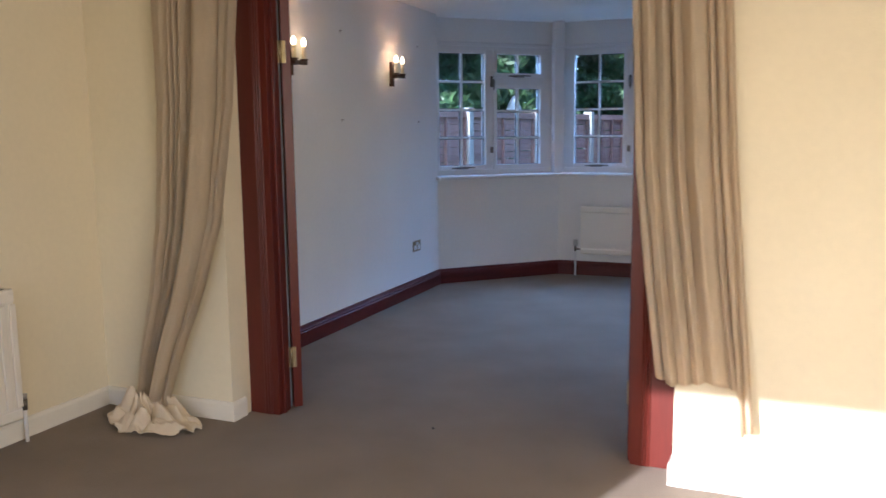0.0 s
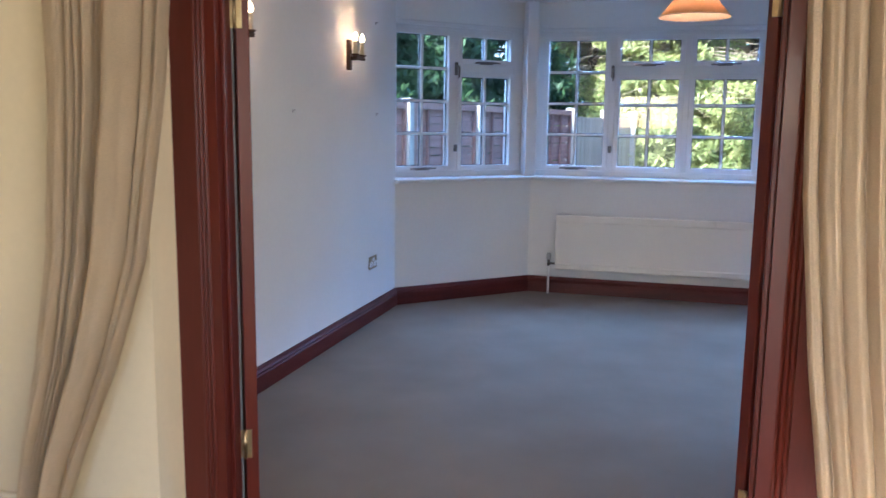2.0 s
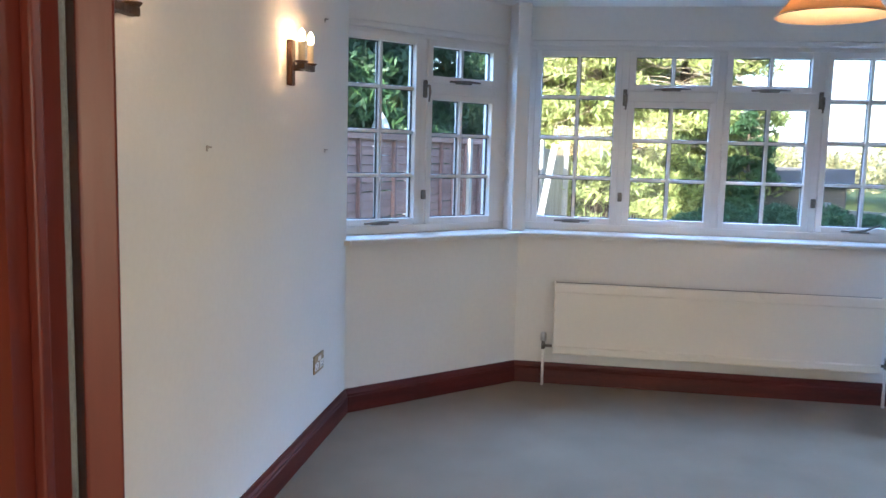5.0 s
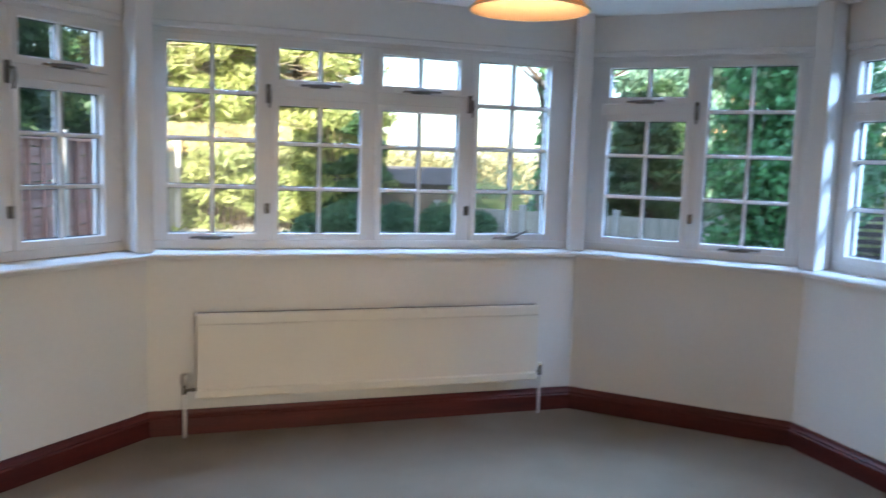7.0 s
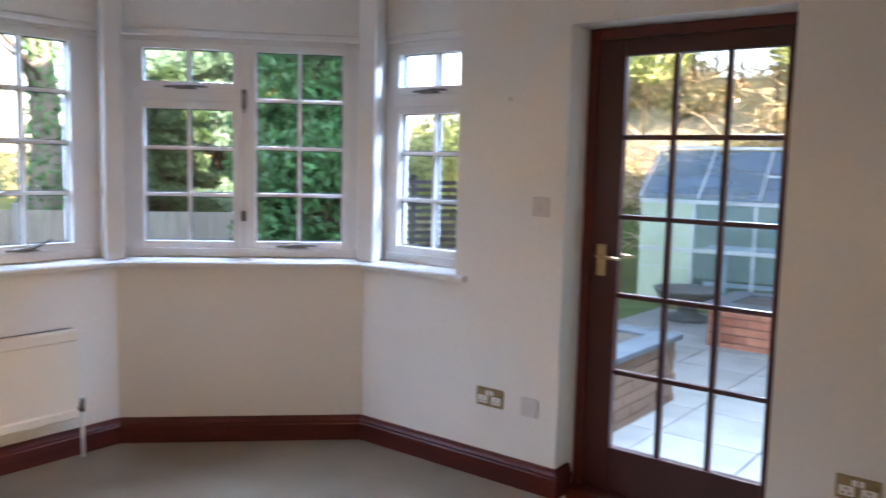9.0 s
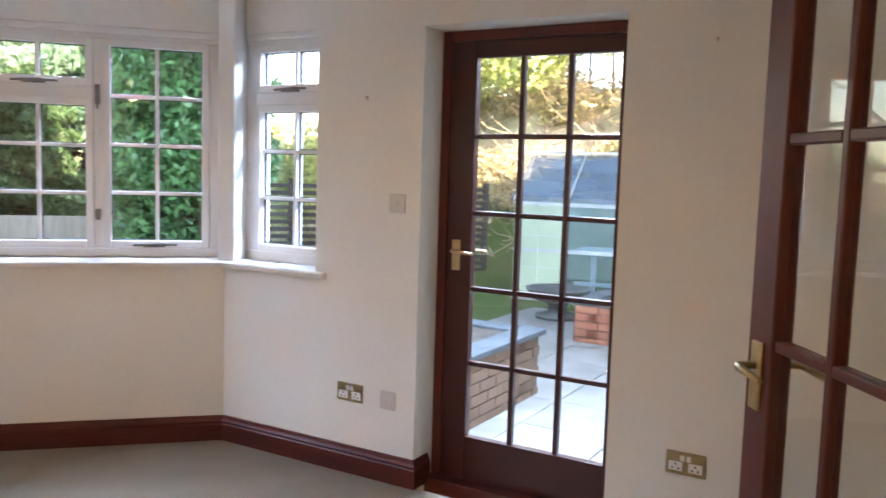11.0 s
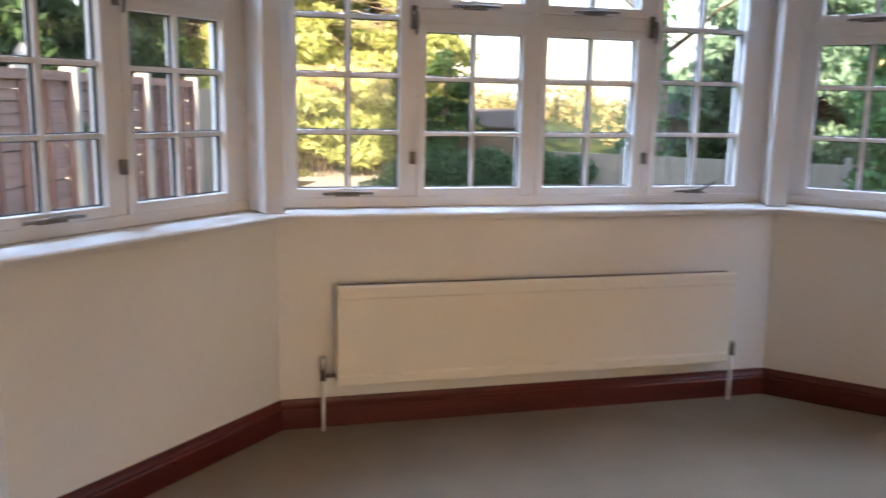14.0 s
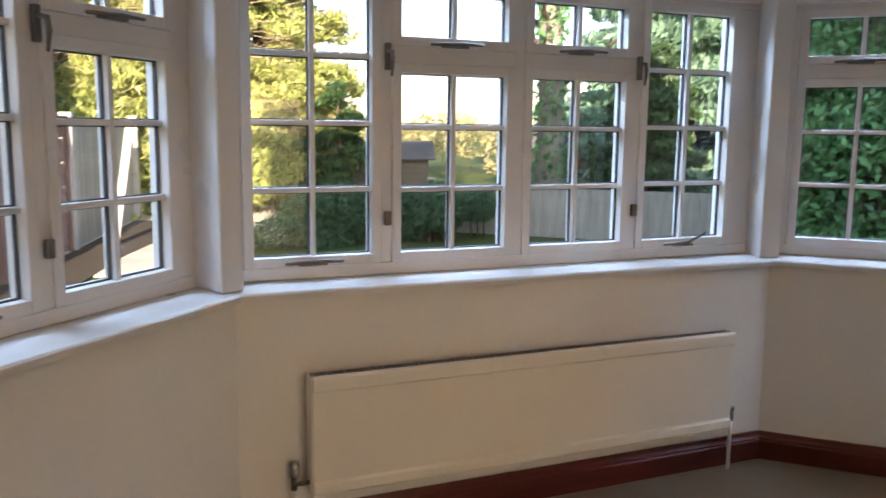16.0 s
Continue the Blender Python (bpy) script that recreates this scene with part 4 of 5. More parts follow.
def conifer(x, y, height, radius, mt, seed, clear=0.0, count=9000, label="", size=0.09, twigs=0, z=G, limbs=9):
    """A tapered trunk, limbs that droop, and sprays of needles in clumps with gaps."""
    rnd = random.Random(seed)
    t = thing("conifer_tree", pose(x, y, z), label, "tree")
    part("trunk", tube([(0, 0, -0.3), (0.05, 0.02, height * 0.35), (-0.03, 0.04, height * 0.7), (0, 0, height)], [0.022 * height, 0.017 * height, 0.010 * height, 0.01], 10), BARK, t)
    bm, cs = bmesh.new(), []
    n = int(height * limbs)
    for i in range(n):
        h = clear + (height - clear) * (i + rnd.random()) / n
        f = 1 - (h - clear) / (height - clear)
        r = radius * (0.15 + 0.85 * f ** 0.8) * rnd.uniform(0.65, 1.1)
        a = rnd.uniform(0, 6.283)
        dz = -0.15 * r + rnd.uniform(-0.1, 0.25) * r
        e = Vector((r * math.cos(a), r * math.sin(a), h + dz))
        m = Vector((0.5 * r * math.cos(a), 0.5 * r * math.sin(a), h + 0.3 * dz + 0.06 * r))
        tube([(0, 0, h), m, e], [0.012 + 0.006 * r, 0.008 + 0.004 * r, 0.004], 5, bm)
        for s in (0.45, 0.65, 0.85, 1.0):
            p = m.lerp(e, (s - 0.45) / 0.55)
            k = 0.13 + 0.10 * r
            cs.append((p.x, p.y, p.z - 0.08, k * 1.25, k * 1.25, k * 0.6))
    for i in range(twigs):
        h = rnd.uniform(0.15, 0.55) * height
        a = rnd.uniform(0, 6.283)
        p = Vector((0, 0, h))
        pts_ = [p]
        for s in range(4):
            a += rnd.uniform(-0.5, 0.5)
            p = p + Vector((math.cos(a), math.sin(a), rnd.uniform(-0.45, 0.25))) * radius * 0.22
            pts_.append(p)
        tube(pts_, [0.02, 0.015, 0.010, 0.007, 0.004], 4, bm)
    part("limbs", bm, BARK if not twigs else TWIG, t)
    tagged(leaves("crown", cs, count, size, 2.2, mt, t, seed, 0.7), kind="stuff")
    return t


def mound(name, blobs, count, size, aspect, mt, label, category, seed, stems=True):
    t = thing(name, pose(0, 0, 0), label, category)
    if stems:
        bm = bmesh.new()
        for x, y, z, rx, ry, rz in blobs:
            for k in range(3):
                tube([(x + 0.1 * k - 0.1, y, ground_z(x, y) - 0.05), (x + 0.15 * (k - 1), y + 0.05 * k, z)], [0.014, 0.006], 5, bm)
        part("stems", bm, BARK, t)
    tagged(leaves("foliage", blobs, count, size, aspect, mt, t, seed), kind="stuff")
    return t


# ---- lap-panel fence along the side, with concrete posts ----
F0, FD = Vector((-2.66, 1.58)), Vector((0.25, 0.968)).normalized()
FH, PANEL, POST = 1.61, 1.78, 0.10
fm = Matrix(((FD.x, -FD.y, 0, F0.x), (FD.y, FD.x, 0, F0.y), (0, 0, 1, 0), (0, 0, 0, 1)))
fence = thing("fence", fm, "weathered brown lap-panel fence with pale concrete posts", "fence")


def wavy_slat(seed):
    """A rough-sawn lap board with a wavy lower edge."""
    bm, n, cols = bmesh.new(), 22, []
    for i in range(n + 1):
        x = PANEL * i / n
        w = 0.018 * noise.noise(Vector((x * 4.0, seed * 7.3, 0))) + 0.006 * noise.noise(Vector((x * 11.0, seed * 3.1, 4)))
        cols.append([bm.verts.new((x, y, z)) for y, z in ((-0.006, w), (0.006, w), (0.006, 0.101), (-0.006, 0.101))])
    for p_, q_ in zip(cols, cols[1:]):
        for k in range(4):
            bm.faces.new((p_[k], p_[(k + 1) % 4], q_[(k + 1) % 4], q_[k]))
    bm.faces.new(cols[0][::-1])
    bm.faces.new(cols[-1])
    bmesh.ops.recalc_face_normals(bm, faces=bm.faces)
    return mesh_of("slat", bm, FENCE)


slat_mes = [wavy_slat(k) for k in range(5)]
post_bm = box(-POST / 2 - 0.008, POST / 2 + 0.008, -0.105, 0.055, G - 0.3, FH + 0.06, 0.012)
post_me = mesh_of("post", post_bm, CONCRETE)
batten_me = mesh_of("batten", box(-0.022, 0.022, -0.058, -0.012, G + 0.03, FH - 0.076, 0.003), BATTEN)
cap_me = mesh_of("capping", box(0.009, PANEL - 0.009, -0.066, 0.020, FH - 0.075, FH + 0.012, 0.004), FENCE)
rnd = random.Random(2)
for i in range(-2, 4):
    x0 = i * (PANEL + POST)
    share("post", post_me, fence, pose(x0, 0, 0))
    share("capping", cap_me, fence, pose(x0 + POST / 2, 0, 0))
    for k in range(5):
        share("batten", batten_me, fence, pose(x0 + POST / 2 + 0.02 + k * (PANEL - 0.04) / 4, 0, 0))
    for j in range(16):
        share("slat", slat_mes[rnd.randrange(5)], fence, pose(x0 + POST / 2, rnd.uniform(-0.003, 0.003), G + 0.04 + j * 0.104, -15, rnd.uniform(-0.35, 0.35), 0))
share("post", post_me, fence, pose(4 * (PANEL + POST), 0, 0))
# grey close-board panels beyond
fence2 = thing("board_fence", fm @ pose(4 * (PANEL + POST), 0, 0), "silvered grey close-board fence panels between concrete posts", "fence")
board_me = mesh_of("board", box(0.0, 0.112, -0.010, 0.008, G + 0.02, FH - 0.10), FENCE_GREY)
rail_me = mesh_of("rail", box(0.05, PANEL + 0.05, 0.008, 0.05, FH - 0.40, FH - 0.33), FENCE_GREY)
for i in range(2):
    x0 = i * (PANEL + POST)
    for j in range(17):
        share("board", board_me, fence2, pose(x0 + POST / 2 + j * 0.1045, 0, rnd.uniform(-0.01, 0.01), 0, 0, 4))
    share("rail", rail_me, fence2, pose(x0, 0, 0))
    share("rail", rail_me, fence2, pose(x0, 0, -1.0))
    share("post", post_me, fence2, pose(x0 + PANEL + POST, 0, 0))
lean = thing("leaning_post", pose(-0.25, 9.1, G, 0, 9, 0), "pale concrete post leaning under the tree", "post")
part("shaft", box(-0.055, 0.055, -0.05, 0.05, -0.2, 1.75, 0.01), CONCRETE, lean)

solid("border_soil", prism([(F0.x + FD.x * s_ + FD.y * w_, F0.y + FD.y * s_ - FD.x * w_) for s_, w_ in ((0.5, 0.06), (0.5, 0.7), (7.0, 0.8), (11.0, 1.2), (11.0, 0.06))], G - 0.1, G + 0.035), SOIL, "brown leaf litter along the fence foot", "soil")

# closed parasol behind the fence
par = thing("parasol", pose(-2.3, 6.05, G), "closed white canvas garden parasol", "parasol")
part("pole", tube([(0, 0, 0), (0, 0, 2.12)], 0.02), ALU, par)
part("canopy", lathe([(0.20, 1.0), (0.22, 1.3), (0.17, 1.75), (0.09, 1.98), (0.02, 2.08), (0.0, 2.09)], 14), PARASOL, par)
part("base", lathe([(0.25, 0.0), (0.25, 0.06), (0.06, 0.09), (0.03, 0.2), (0.0, 0.2)], 20), CONCRETE, par)

# ---- conifers behind the fence and at the garden's end ----
dark = "tall dark green conifer behind the garden fence"
for i, (x, y, h, r) in enumerate(((-4.6, 3.4, 6.5, 1.7), (-4.2, 6.2, 7.0, 1.8), (-3.7, 8.8, 7.0, 1.8), (-3.0, 11.4, 7.0, 1.8), (-6.8, 7.0, 7.5, 2.0), (-5.5, 11.0, 8.0, 2.0))):
    conifer(x, y, h, 1.3 * r, CONIFER, 20 + i, 0.3, 52000, dark, 0.046, limbs=20)
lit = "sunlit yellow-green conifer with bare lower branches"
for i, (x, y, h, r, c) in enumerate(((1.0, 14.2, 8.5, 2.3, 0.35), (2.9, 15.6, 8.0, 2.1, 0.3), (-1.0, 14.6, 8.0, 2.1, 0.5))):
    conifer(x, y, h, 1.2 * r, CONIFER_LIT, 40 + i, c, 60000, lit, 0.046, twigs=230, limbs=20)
conifer(3.9, 12.6, 2.6, 1.0, CONIFER, 50, 0.1, 14000, "small dark green conifer at the lawn's end", 0.028)

rs_ = random.Random(77)
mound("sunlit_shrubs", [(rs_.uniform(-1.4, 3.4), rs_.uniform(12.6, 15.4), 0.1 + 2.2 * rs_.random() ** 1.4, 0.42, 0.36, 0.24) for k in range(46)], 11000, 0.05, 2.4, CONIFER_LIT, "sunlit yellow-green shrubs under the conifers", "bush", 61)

# low junipers before the far fence
mound("juniper_bush", [(rs_.uniform(2.2, 5.0), rs_.uniform(8.3, 9.0), rs_.uniform(-0.05, 0.5), 0.36, 0.32, 0.26) for k in range(34)] + [(1.9, 8.4, 0.0, 0.45, 0.4, 0.3)], 26000, 0.022, 3.0, SHRUB, "low spreading blue-green juniper bushes", "bush", 7)

# gravel at the garden's end, its colour paled to carry the sun's glare
GRAVEL = material("sun_paled_gravel", (0.72, 0.67, 0.57), 0.95, 0, 0.12, 2, 0.25, 90, 0.8, 70)
solid("gravel_path", prism([(-1.3, 7.0), (0.5, 6.6), (1.6, 8.6), (4.2, 12.4), (3.8, 17.6), (0.4, 17.8), (-0.8, 13.4)], G - 0.1, G + 0.03), GRAVEL, "pale sunlit gravel at the end of the lawn", "gravel")

# garden shed at the end
def garden_shed(m, label):
    shed = thing("garden_shed", m, label, "shed")
    for j in range(8):
        z = j * 0.13
        for nm, b in (("board", box(-1.3, 1.3, -0.75, -0.73, z, z + 0.126)), ("board", box(1.28, 1.30, -0.73, 0.75, z, z + 0.126)), ("board", box(-1.30, -1.28, -0.73, 0.75, z, z + 0.126))):
            part(nm, b, SHED_WOOD, shed)
    bm = bmesh.new()
    for s in (-1, 1):
        vs = [bm.verts.new(c) for c in ((-1.45, s * 0.9, 1.00), (1.45, s * 0.9, 1.00), (1.45, 0, 1.36), (-1.45, 0, 1.36), (-1.45, s * 0.9, 1.04), (1.45, s * 0.9, 1.04), (1.45, 0, 1.40), (-1.45, 0, 1.40))]
        for f in ((0, 1, 2, 3), (4, 5, 6, 7), (0, 1, 5, 4), (0, 3, 7, 4), (1, 2, 6, 5)):
            bm.faces.new([vs[i] for i in f])
    part("roof", bm, FELT, shed)


garden_shed(pose(5.1, 14.6, G, 0, 0, -18), "small weathered wooden garden shed with a felt roof")
garden_shed(pose(10.6, 14.0, G + 0.25, 0, 0, -35), "pale weathered shed behind the low garden fence")

# low far fence of concrete panels
ffm = facet((4.6, 9.6), (9.6, 5.2))
ff = thing("panel_fence", ffm, "low grey panel fence with slim posts", "fence")
fp = mesh_of("panel", box(0.05, 1.55, -0.02, 0.02, G, 0.62, 0.006), FENCE_GREY)
fq = mesh_of("post", box(-0.05, 0.05, -0.06, 0.06, G - 0.2, 0.72, 0.008), CONCRETE)
for i in range(4):
    share("post", fq, ff, pose(i * 1.6, 0, 0))
    share("panel", fp, ff, pose(i * 1.6, 0, 0))
share("post", fq, ff, pose(6.4, 0, 0))

# ivy-clad trunk and the big evergreen hedge
it = thing("ivy_tree", pose(6.6, 9.3, G), "tall bare tree trunk clad in ivy", "tree")
part("trunk", tube([(0, 0, -0.3), (0.05, 0, 2), (0.0, 0.1, 4), (0.2, 0.1, 7)], [0.27, 0.22, 0.19, 0.10], 14), PALE_BARK, it)
bm = bmesh.new()
rnd = random.Random(11)
for k in range(26):
    h, a = rnd.uniform(2.2, 6.8), rnd.uniform(0, 6.28)
    p = Vector((0.1, 0.1, h))
    pts_ = [p]
    for s in range(4):
        p = p + Vector((math.cos(a), math.sin(a), rnd.uniform(0.3, 1.0))) * rnd.uniform(0.3, 0.6)
        a += rnd.uniform(-0.6, 0.6)
        pts_.append(p)
    tube(pts_, [0.06, 0.04, 0.025, 0.015, 0.006], 5, bm)
part("limbs", bm, BARK, it)
tagged(leaves("ivy", [(0.0, -0.05, z * 0.33, 0.30, 0.34, 0.25) for z in range(1, 19)], 2300, 0.055, 1.0, LAUREL, it, 4), kind="stuff")
blobs = []
rnd = random.Random(6)
for k in range(60):
    u = rnd.random()
    blobs.append((7.1 - 0.3 * u + rnd.uniform(-0.3, 0.3), 4.15 - 1.45 * u + rnd.uniform(-0.3, 0.3), rnd.uniform(0.1, 4.6), 0.62, 0.6, 0.5))
mound("evergreen_hedge", blobs, 62000, 0.046, 1.2, LAUREL, "large glossy dark green evergreen hedge", "hedge", 8)
conifer(13.4, 13.9, 9.0, 4.0, HAZY, 71, 0.2, 110000, "broad blue-green evergreen tree behind the garden fence", 0.07, limbs=28)
conifer(9.4, 10.3, 3.3, 1.5, CONIFER, 72, 0.1, 30000, "small dark evergreen behind the garden fence", 0.045, limbs=20)
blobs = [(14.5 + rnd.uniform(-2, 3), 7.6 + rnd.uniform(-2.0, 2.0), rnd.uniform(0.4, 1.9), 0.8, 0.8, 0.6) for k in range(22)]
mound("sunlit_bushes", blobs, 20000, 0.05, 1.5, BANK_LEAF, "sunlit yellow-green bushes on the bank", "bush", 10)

# louvred screen beyond the lawn
def slatted_screen(a, c, length, rows_, label):
    lv = thing("slatted_screen", facet(a, c), label, "fence")
    me = mesh_of("slat", box(0.0, length, -0.01, 0.01, 0, 0.060), SCREEN)
    for j in range(rows_):
        share("slat", me, lv, pose(0, 0, G + 0.03 + j * 0.105, 14, 0, 0))
    for k in range(4):
        x = k * length / 3
        part("post", box(x - 0.04, x + 0.04, 0.012, 0.09, G - 0.2, G + rows_ * 0.105 + 0.06), SCREEN, lv)


slatted_screen((8.2, 4.9), (11.8, 1.9), 4.6, 13, "grey horizontal slatted garden screen")

# ---- greenhouse ----
def milky_material(name, colour, cover):
    """Glazing with reflected sky and haze painted in: part clear, part pale and diffuse, with a weak sheen."""
    mt = glass_material(name, (0.86, 0.93, 0.96))
    n, l = mt.node_tree.nodes, mt.node_tree.links
    src = n["Material Output"].inputs["Surface"].links[0].from_socket
    df, mx = n.new("ShaderNodeBsdfDiffuse"), n.new("ShaderNodeMixShader")
    veil = n.new("ShaderNodeTexNoise")
    veil.inputs["Scale"].default_value = 2.5
    rng = n.new("ShaderNodeMapRange")
    rng.inputs[1].default_value, rng.inputs[2].default_value, rng.inputs[3].default_value, rng.inputs[4].default_value = 0.3, 0.7, cover * 0.6, cover * 1.3
    df.inputs[0].default_value = (*colour, 1)
    l.new(veil.outputs["Fac"], rng.inputs[0])
    l.new(rng.outputs[0], mx.inputs[0])
    l.new(src, mx.inputs[1])
    l.new(df.outputs[0], mx.inputs[2])
    l.new(mx.outputs[0], n["Material Output"].inputs["Surface"])
    return mt


# The bluish diffuse share of both stands for sky reflection and haze.
MILKY = milky_material("veiled_greenhouse_glass", (0.28, 0.40, 0.40), 0.20)
ROOF_SHEET = milky_material("sky_veiled_roof_glass", (0.27, 0.38, 0.50), 0.50)
gm = facet((9.62, 0.47), (10.35, -3.6))
gh = thing("greenhouse", gm, "aluminium greenhouse with pale green end panels and dull glass", "greenhouse")
GL, GD, GE, GR = 4.2, 2.1, 1.20, 1.86
b0 = G
for x in (0.02, 0.325):
    part("panel", box(x, x + 0.30, 0.0, 0.02, b0 + 0.03, b0 + GE, 0.004), PALE_GREEN, gh, "pale green solid panel")
for z in (0.42, 0.82):
    part("panel_joint", box(0.02, 0.625, -0.004, 0.0, b0 + z, b0 + z + 0.012), ALU, gh)
for i in range(6):
    x = 0.64 + i * 0.70
    part("glazing_bar", box(x - 0.015, x + 0.015, -0.01, 0.03, b0, b0 + GE), ALU, gh)
    if x + 0.70 < GL + 0.1:
        for z0_, z1_ in ((0.1, 0.62), (0.665, GE)):
            part("pane", box(x + 0.016, x + 0.684, 0.008, 0.012, b0 + z0_, b0 + z1_), MILKY, gh).visible_shadow = False
for z in (0.0, 0.62, GE):
    part("rail", box(0, GL, -0.015, 0.035, b0 + z, b0 + z + 0.045), ALU, gh)
part("end_wall", box(0.0, 0.02, 0.021, GD, b0, b0 + GE), PALE_GREEN, gh)
part("end_wall", box(GL - 0.02, GL, 0.021, GD, b0, b0 + GE), PALE_GREEN, gh)
part("back_wall", box(0.02, GL - 0.02, GD - 0.02, GD, b0, b0 + GE), PALE_GREEN, gh, "pale green back wall")
bm = prism([(-0.9, 0.0), (0.9, 0.0), (0.0, 0.62)], 0.0, 0.015)
bmesh.ops.transform(bm, matrix=pose(0.002, GD / 2, b0 + GE + 0.02, 90, 0, 90), verts=bm.verts)
part("gable", bm, MILKY, gh).visible_shadow = False
bm = bmesh.new()
vs = [bm.verts.new(p_) for p_ in ((-0.05, -0.05, b0 + GE + 0.05), (GL, -0.05, b0 + GE + 0.05), (GL, GD / 2, b0 + GR), (-0.05, GD / 2, b0 + GR), (GL, GD + 0.05, b0 + GE + 0.05), (-0.05, GD + 0.05, b0 + GE + 0.05))]
bm.faces.new(vs[:4])
bm.faces.new((vs[3], vs[2], vs[4], vs[5]))
bmesh.ops.solidify(bm, geom=bm.faces[:], thickness=0.012)
part("roof", bm, ROOF_SHEET, gh, "roof glass with the sky's blue-grey reflection in its colour").visible_shadow = False
for i in range(7):
    x = i * 0.69
    part("roof_bar", tube([(x, -0.06, b0 + GE + 0.07), (x, GD / 2, b0 + GR + 0.02)], 0.013, 6), ALU, gh)
part("ridge", box(-0.06, GL + 0.02, GD / 2 - 0.02, GD / 2 + 0.02, b0 + GR + 0.015, b0 + GR + 0.05, 0.005), ALU, gh)
part("roof_vent", box(1.42, 2.05, 0.32, 0.345, b0 + GE + 0.33, b0 + GE + 0.36), ALU, gh)
part("shelf", box(0.75, GL - 0.1, 0.20, 0.75, b0 + 0.60, b0 + 0.66, 0.004), PARASOL, gh, "white staging shelf")
part("shelf_rail", box(0.75, GL - 0.1, 0.22, 0.26, b0 + 0.20, b0 + 0.25, 0.004), PARASOL, gh)
for x in (0.95, 1.75, 2.55, 3.35):
    part("shelf_leg", box(x, x + 0.06, 0.27, 0.32, b0, b0 + 0.60), PARASOL, gh)
for nm, x, w in (("seed_tray", 1.85, 0.36), ("plant_pot", 2.62, 0.09)):
    t = thing(nm, gm @ pose(x, 0.5, b0 + 0.66), "turquoise plastic tray on the greenhouse shelf" if nm == "seed_tray" else "pink plant pot on the greenhouse shelf", "tray" if nm == "seed_tray" else "pot")
    if nm == "seed_tray":
        part("tray", box(-w, w, -0.15, 0.15, 0.22, 0.34, 0.01), TURQ, t)
        part("stand", box(-0.25, 0.25, -0.10, 0.10, 0.0, 0.22, 0.01), GRILLE, t)
    else:
        part("pot", lathe([(0.06, 0), (w, 0.16), (w + 0.01, 0.19), (w - 0.01, 0.19), (0.0, 0.15)], 16), PINK, t)

# urn on the lawn's edge
URN = material("dark_wet_stone", (0.11, 0.11, 0.095), 0.6, 0, 0.2, 6, 0.15, 60, 0.3, 50)
urn = thing("garden_urn", pose(8.5, -0.62, G + 0.034), "dark stone birdbath on the patio edge", "birdbath")
part("foot", lathe([(0.24, 0.0), (0.24, 0.04), (0.11, 0.07), (0.10, 0.13), (0.14, 0.17), (0.0, 0.17)], 20), URN, urn)
part("bowl", lathe([(0.10, 0.16), (0.28, 0.21), (0.33, 0.29), (0.36, 0.33), (0.32, 0.33), (0.26, 0.27), (0.0, 0.25)], 24), URN, urn)

# dry brush on the bank behind the greenhouse
bm = bmesh.new()
rnd = random.Random(31)
for k in range(1100):
    x, y = rnd.uniform(12.0, 19.0), rnd.uniform(-6, 7)
    p = Vector((x, y, ground_z(x, y)))
    a = rnd.uniform(0, 6.28)
    pts_ = [p]
    for s in range(3):
        p = p + Vector((math.cos(a), math.sin(a), rnd.uniform(0.1, 0.9))) * rnd.uniform(0.2, 0.5)
        a += rnd.uniform(-0.7, 0.7)
        pts_.append(p)
    tube(pts_, [0.018, 0.012, 0.008, 0.004], 4, bm)
br = solid("brushwood", bm, TWIG, "dry tangled brushwood on the bank", "brushwood", kind="stuff")
# Bracken colour lightened in place of sun on the bank.
SCRUB = leaf_material("dry_bracken_leaves", (0.60, 0.49, 0.32), (0.40, 0.38, 0.18), 0.4)
scrub = []
for k in range(90):
    x, y = rnd.uniform(12.0, 18.5), rnd.uniform(-7, 7)
    scrub.append((x, y, ground_z(x, y) + rnd.uniform(0.0, 0.35), 0.6, 0.6, 0.35))
mound("bank_scrub", scrub, 34000, 0.05, 1.7, SCRUB, "dry brown bracken and brambles on the bank", "bush", 33, stems=False)
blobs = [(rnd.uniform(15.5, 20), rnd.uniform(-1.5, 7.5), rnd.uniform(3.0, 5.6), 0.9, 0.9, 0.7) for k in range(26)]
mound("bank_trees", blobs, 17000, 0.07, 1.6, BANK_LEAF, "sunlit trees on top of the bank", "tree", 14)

rnd = random.Random(17)
blobs = [(rnd.uniform(-16, 30), rnd.uniform(24, 32), rnd.uniform(0.2, 1.5), 1.5, 1.3, 0.7) for k in range(90)]
mound("far_hedge", blobs, 40000, 0.08, 1.6, FAR_GRASS, "long pale sunlit grass and reeds at the far boundary", "hedge", 15)

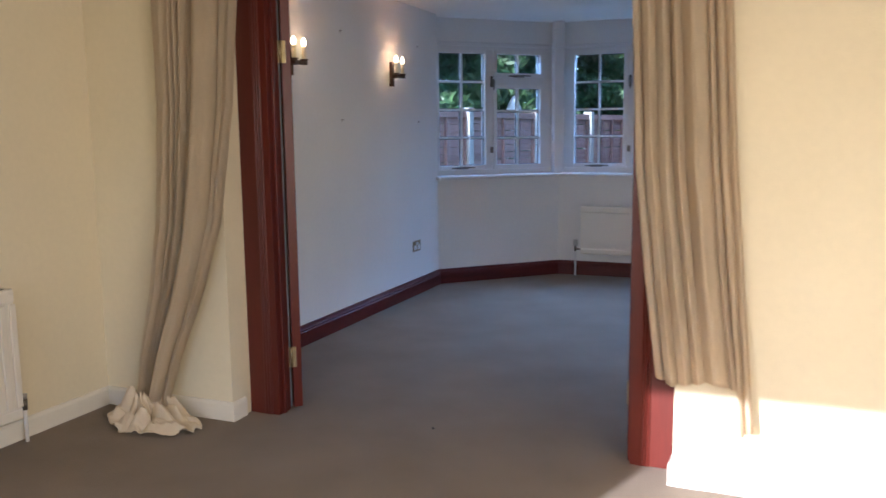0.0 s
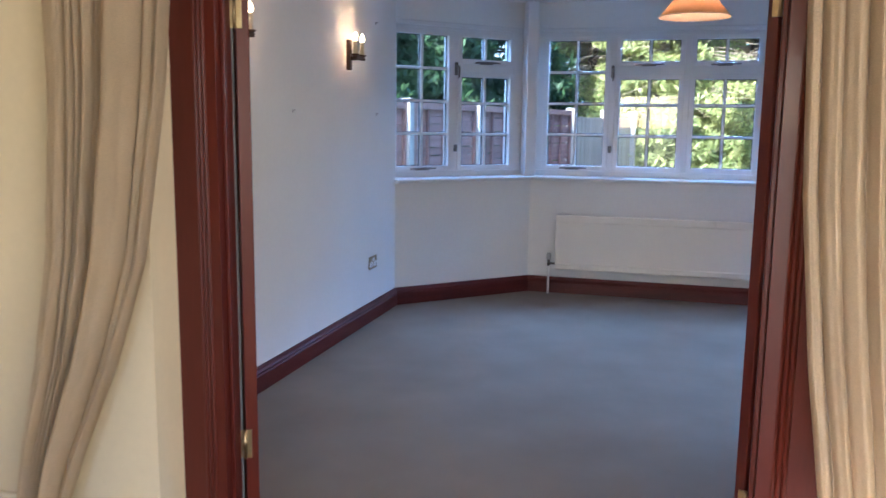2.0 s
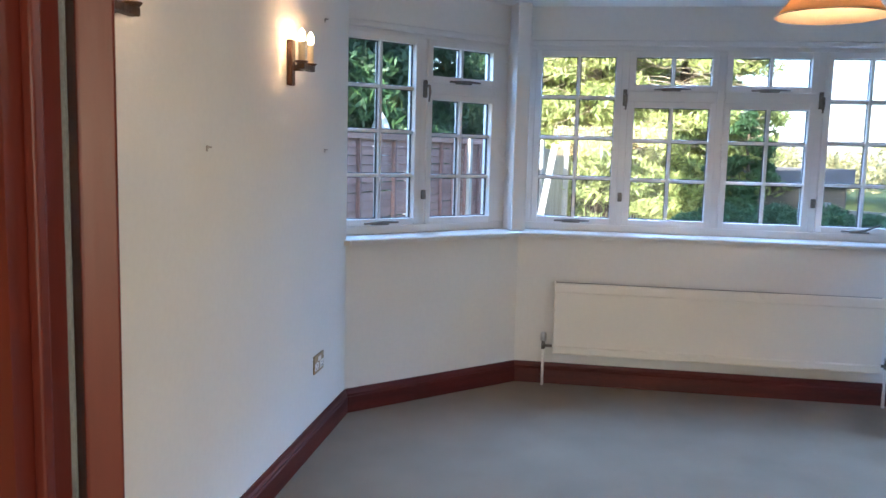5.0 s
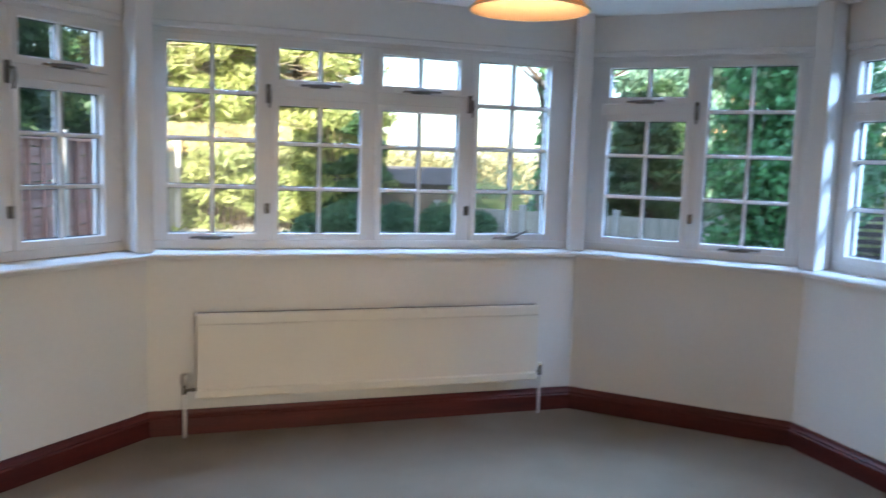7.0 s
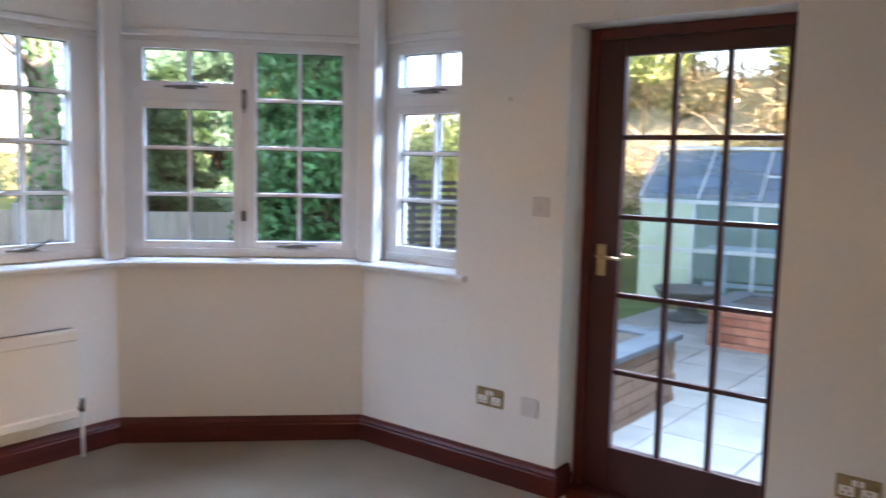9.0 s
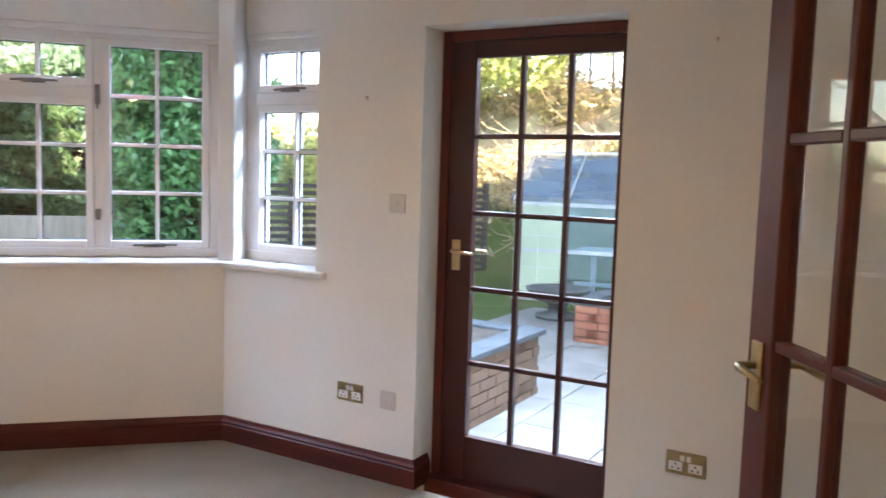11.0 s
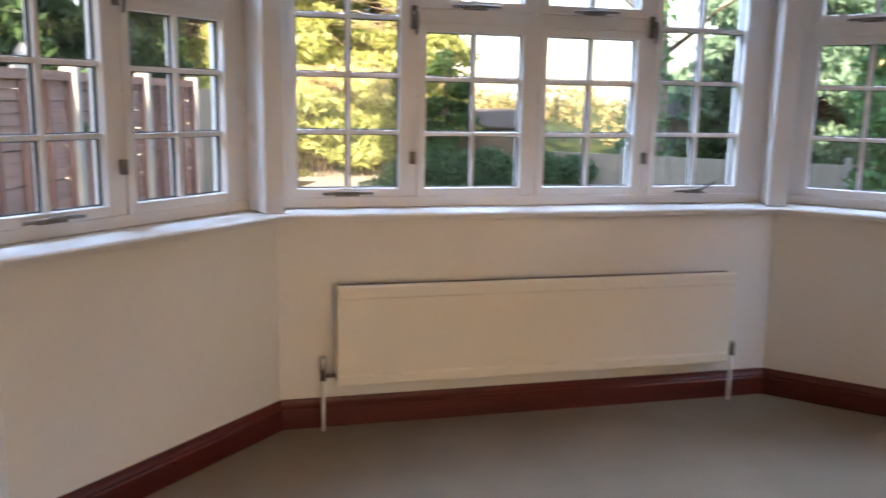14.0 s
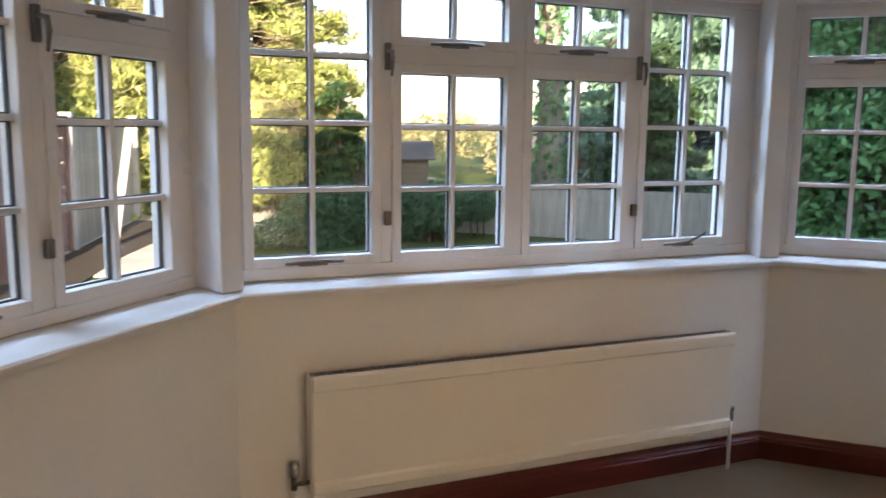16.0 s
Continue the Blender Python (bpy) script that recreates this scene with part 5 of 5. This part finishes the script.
# ---- patio slabs and brick planters, piece by piece ----
patio = solid("patio", box(3.56, 9.05, -5.6, -0.09, G - 0.10, G + 0.012), JOINT, "sandy joints under the patio paving", "pavement")
slab_me = mesh_of("slab", box(-0.296, 0.296, -0.296, 0.296, 0, 0.03, 0.006), SLAB)
rnd = random.Random(4)
for i in range(9):
    for j in range(9):
        share("slab", slab_me, patio, pose(3.9 + i * 0.6, -5.2 + j * 0.6, G + 0.004 + rnd.uniform(0, 0.004), rnd.uniform(-0.2, 0.2), rnd.uniform(-0.2, 0.2), 0))


def planter(m, L, W, courses, mt, label):
    p = thing("brick_planter", m, label, "planter")
    hgt = courses * 0.075
    part("core", box(0.012, L - 0.012, 0.012, W - 0.012, 0, hgt), MORTAR, p, "mortar")
    for nm, b in (("coping", box(-0.03, L + 0.03, -0.03, 0.16, hgt, hgt + 0.04, 0.006)), ("coping", box(-0.03, L + 0.03, W - 0.16, W + 0.03, hgt, hgt + 0.04, 0.006)),
                  ("coping", box(-0.03, 0.16, 0.161, W - 0.161, hgt, hgt + 0.04, 0.006)), ("coping", box(L - 0.16, L + 0.03, 0.161, W - 0.161, hgt, hgt + 0.04, 0.006))):
        part(nm, b, COPING, p)
    part("soil", box(0.161, L - 0.161, 0.161, W - 0.161, hgt - 0.02, hgt + 0.02), SOIL, p)
    bx = mesh_of("brick", box(-0.1075, 0.1075, 0.0, 0.1, 0.005, 0.070, 0.0), mt)
    for c in range(courses):
        off = 0.1125 if c % 2 else 0.0
        for k in range(int(L / 0.225)):
            x = 0.1125 + k * 0.225 + off * (0 if k == int(L / 0.225) - 1 else 1)
            if x + 0.1 < L + 0.01:
                share("brick", bx, p, pose(x, 0.0, c * 0.075))
        for k in range(int(W / 0.225)):
            y = 0.1125 + k * 0.225 + off * (0 if k == int(W / 0.225) - 1 else 1)
            share("brick", bx, p, pose(0.0, y, c * 0.075, 0, 0, -90))
            share("brick", bx, p, pose(L, y, c * 0.075, 0, 0, 90))
    return p


planter(pose(4.26, -1.71, G + 0.012), 1.25, 0.95, 6, BRICK_BROWN, "low brown brick planter with a grey coping")
planter(pose(7.4, -2.82, G + 0.012), 0.9, 1.60, 5, BRICK, "low red-orange brick planter with a grey coping")
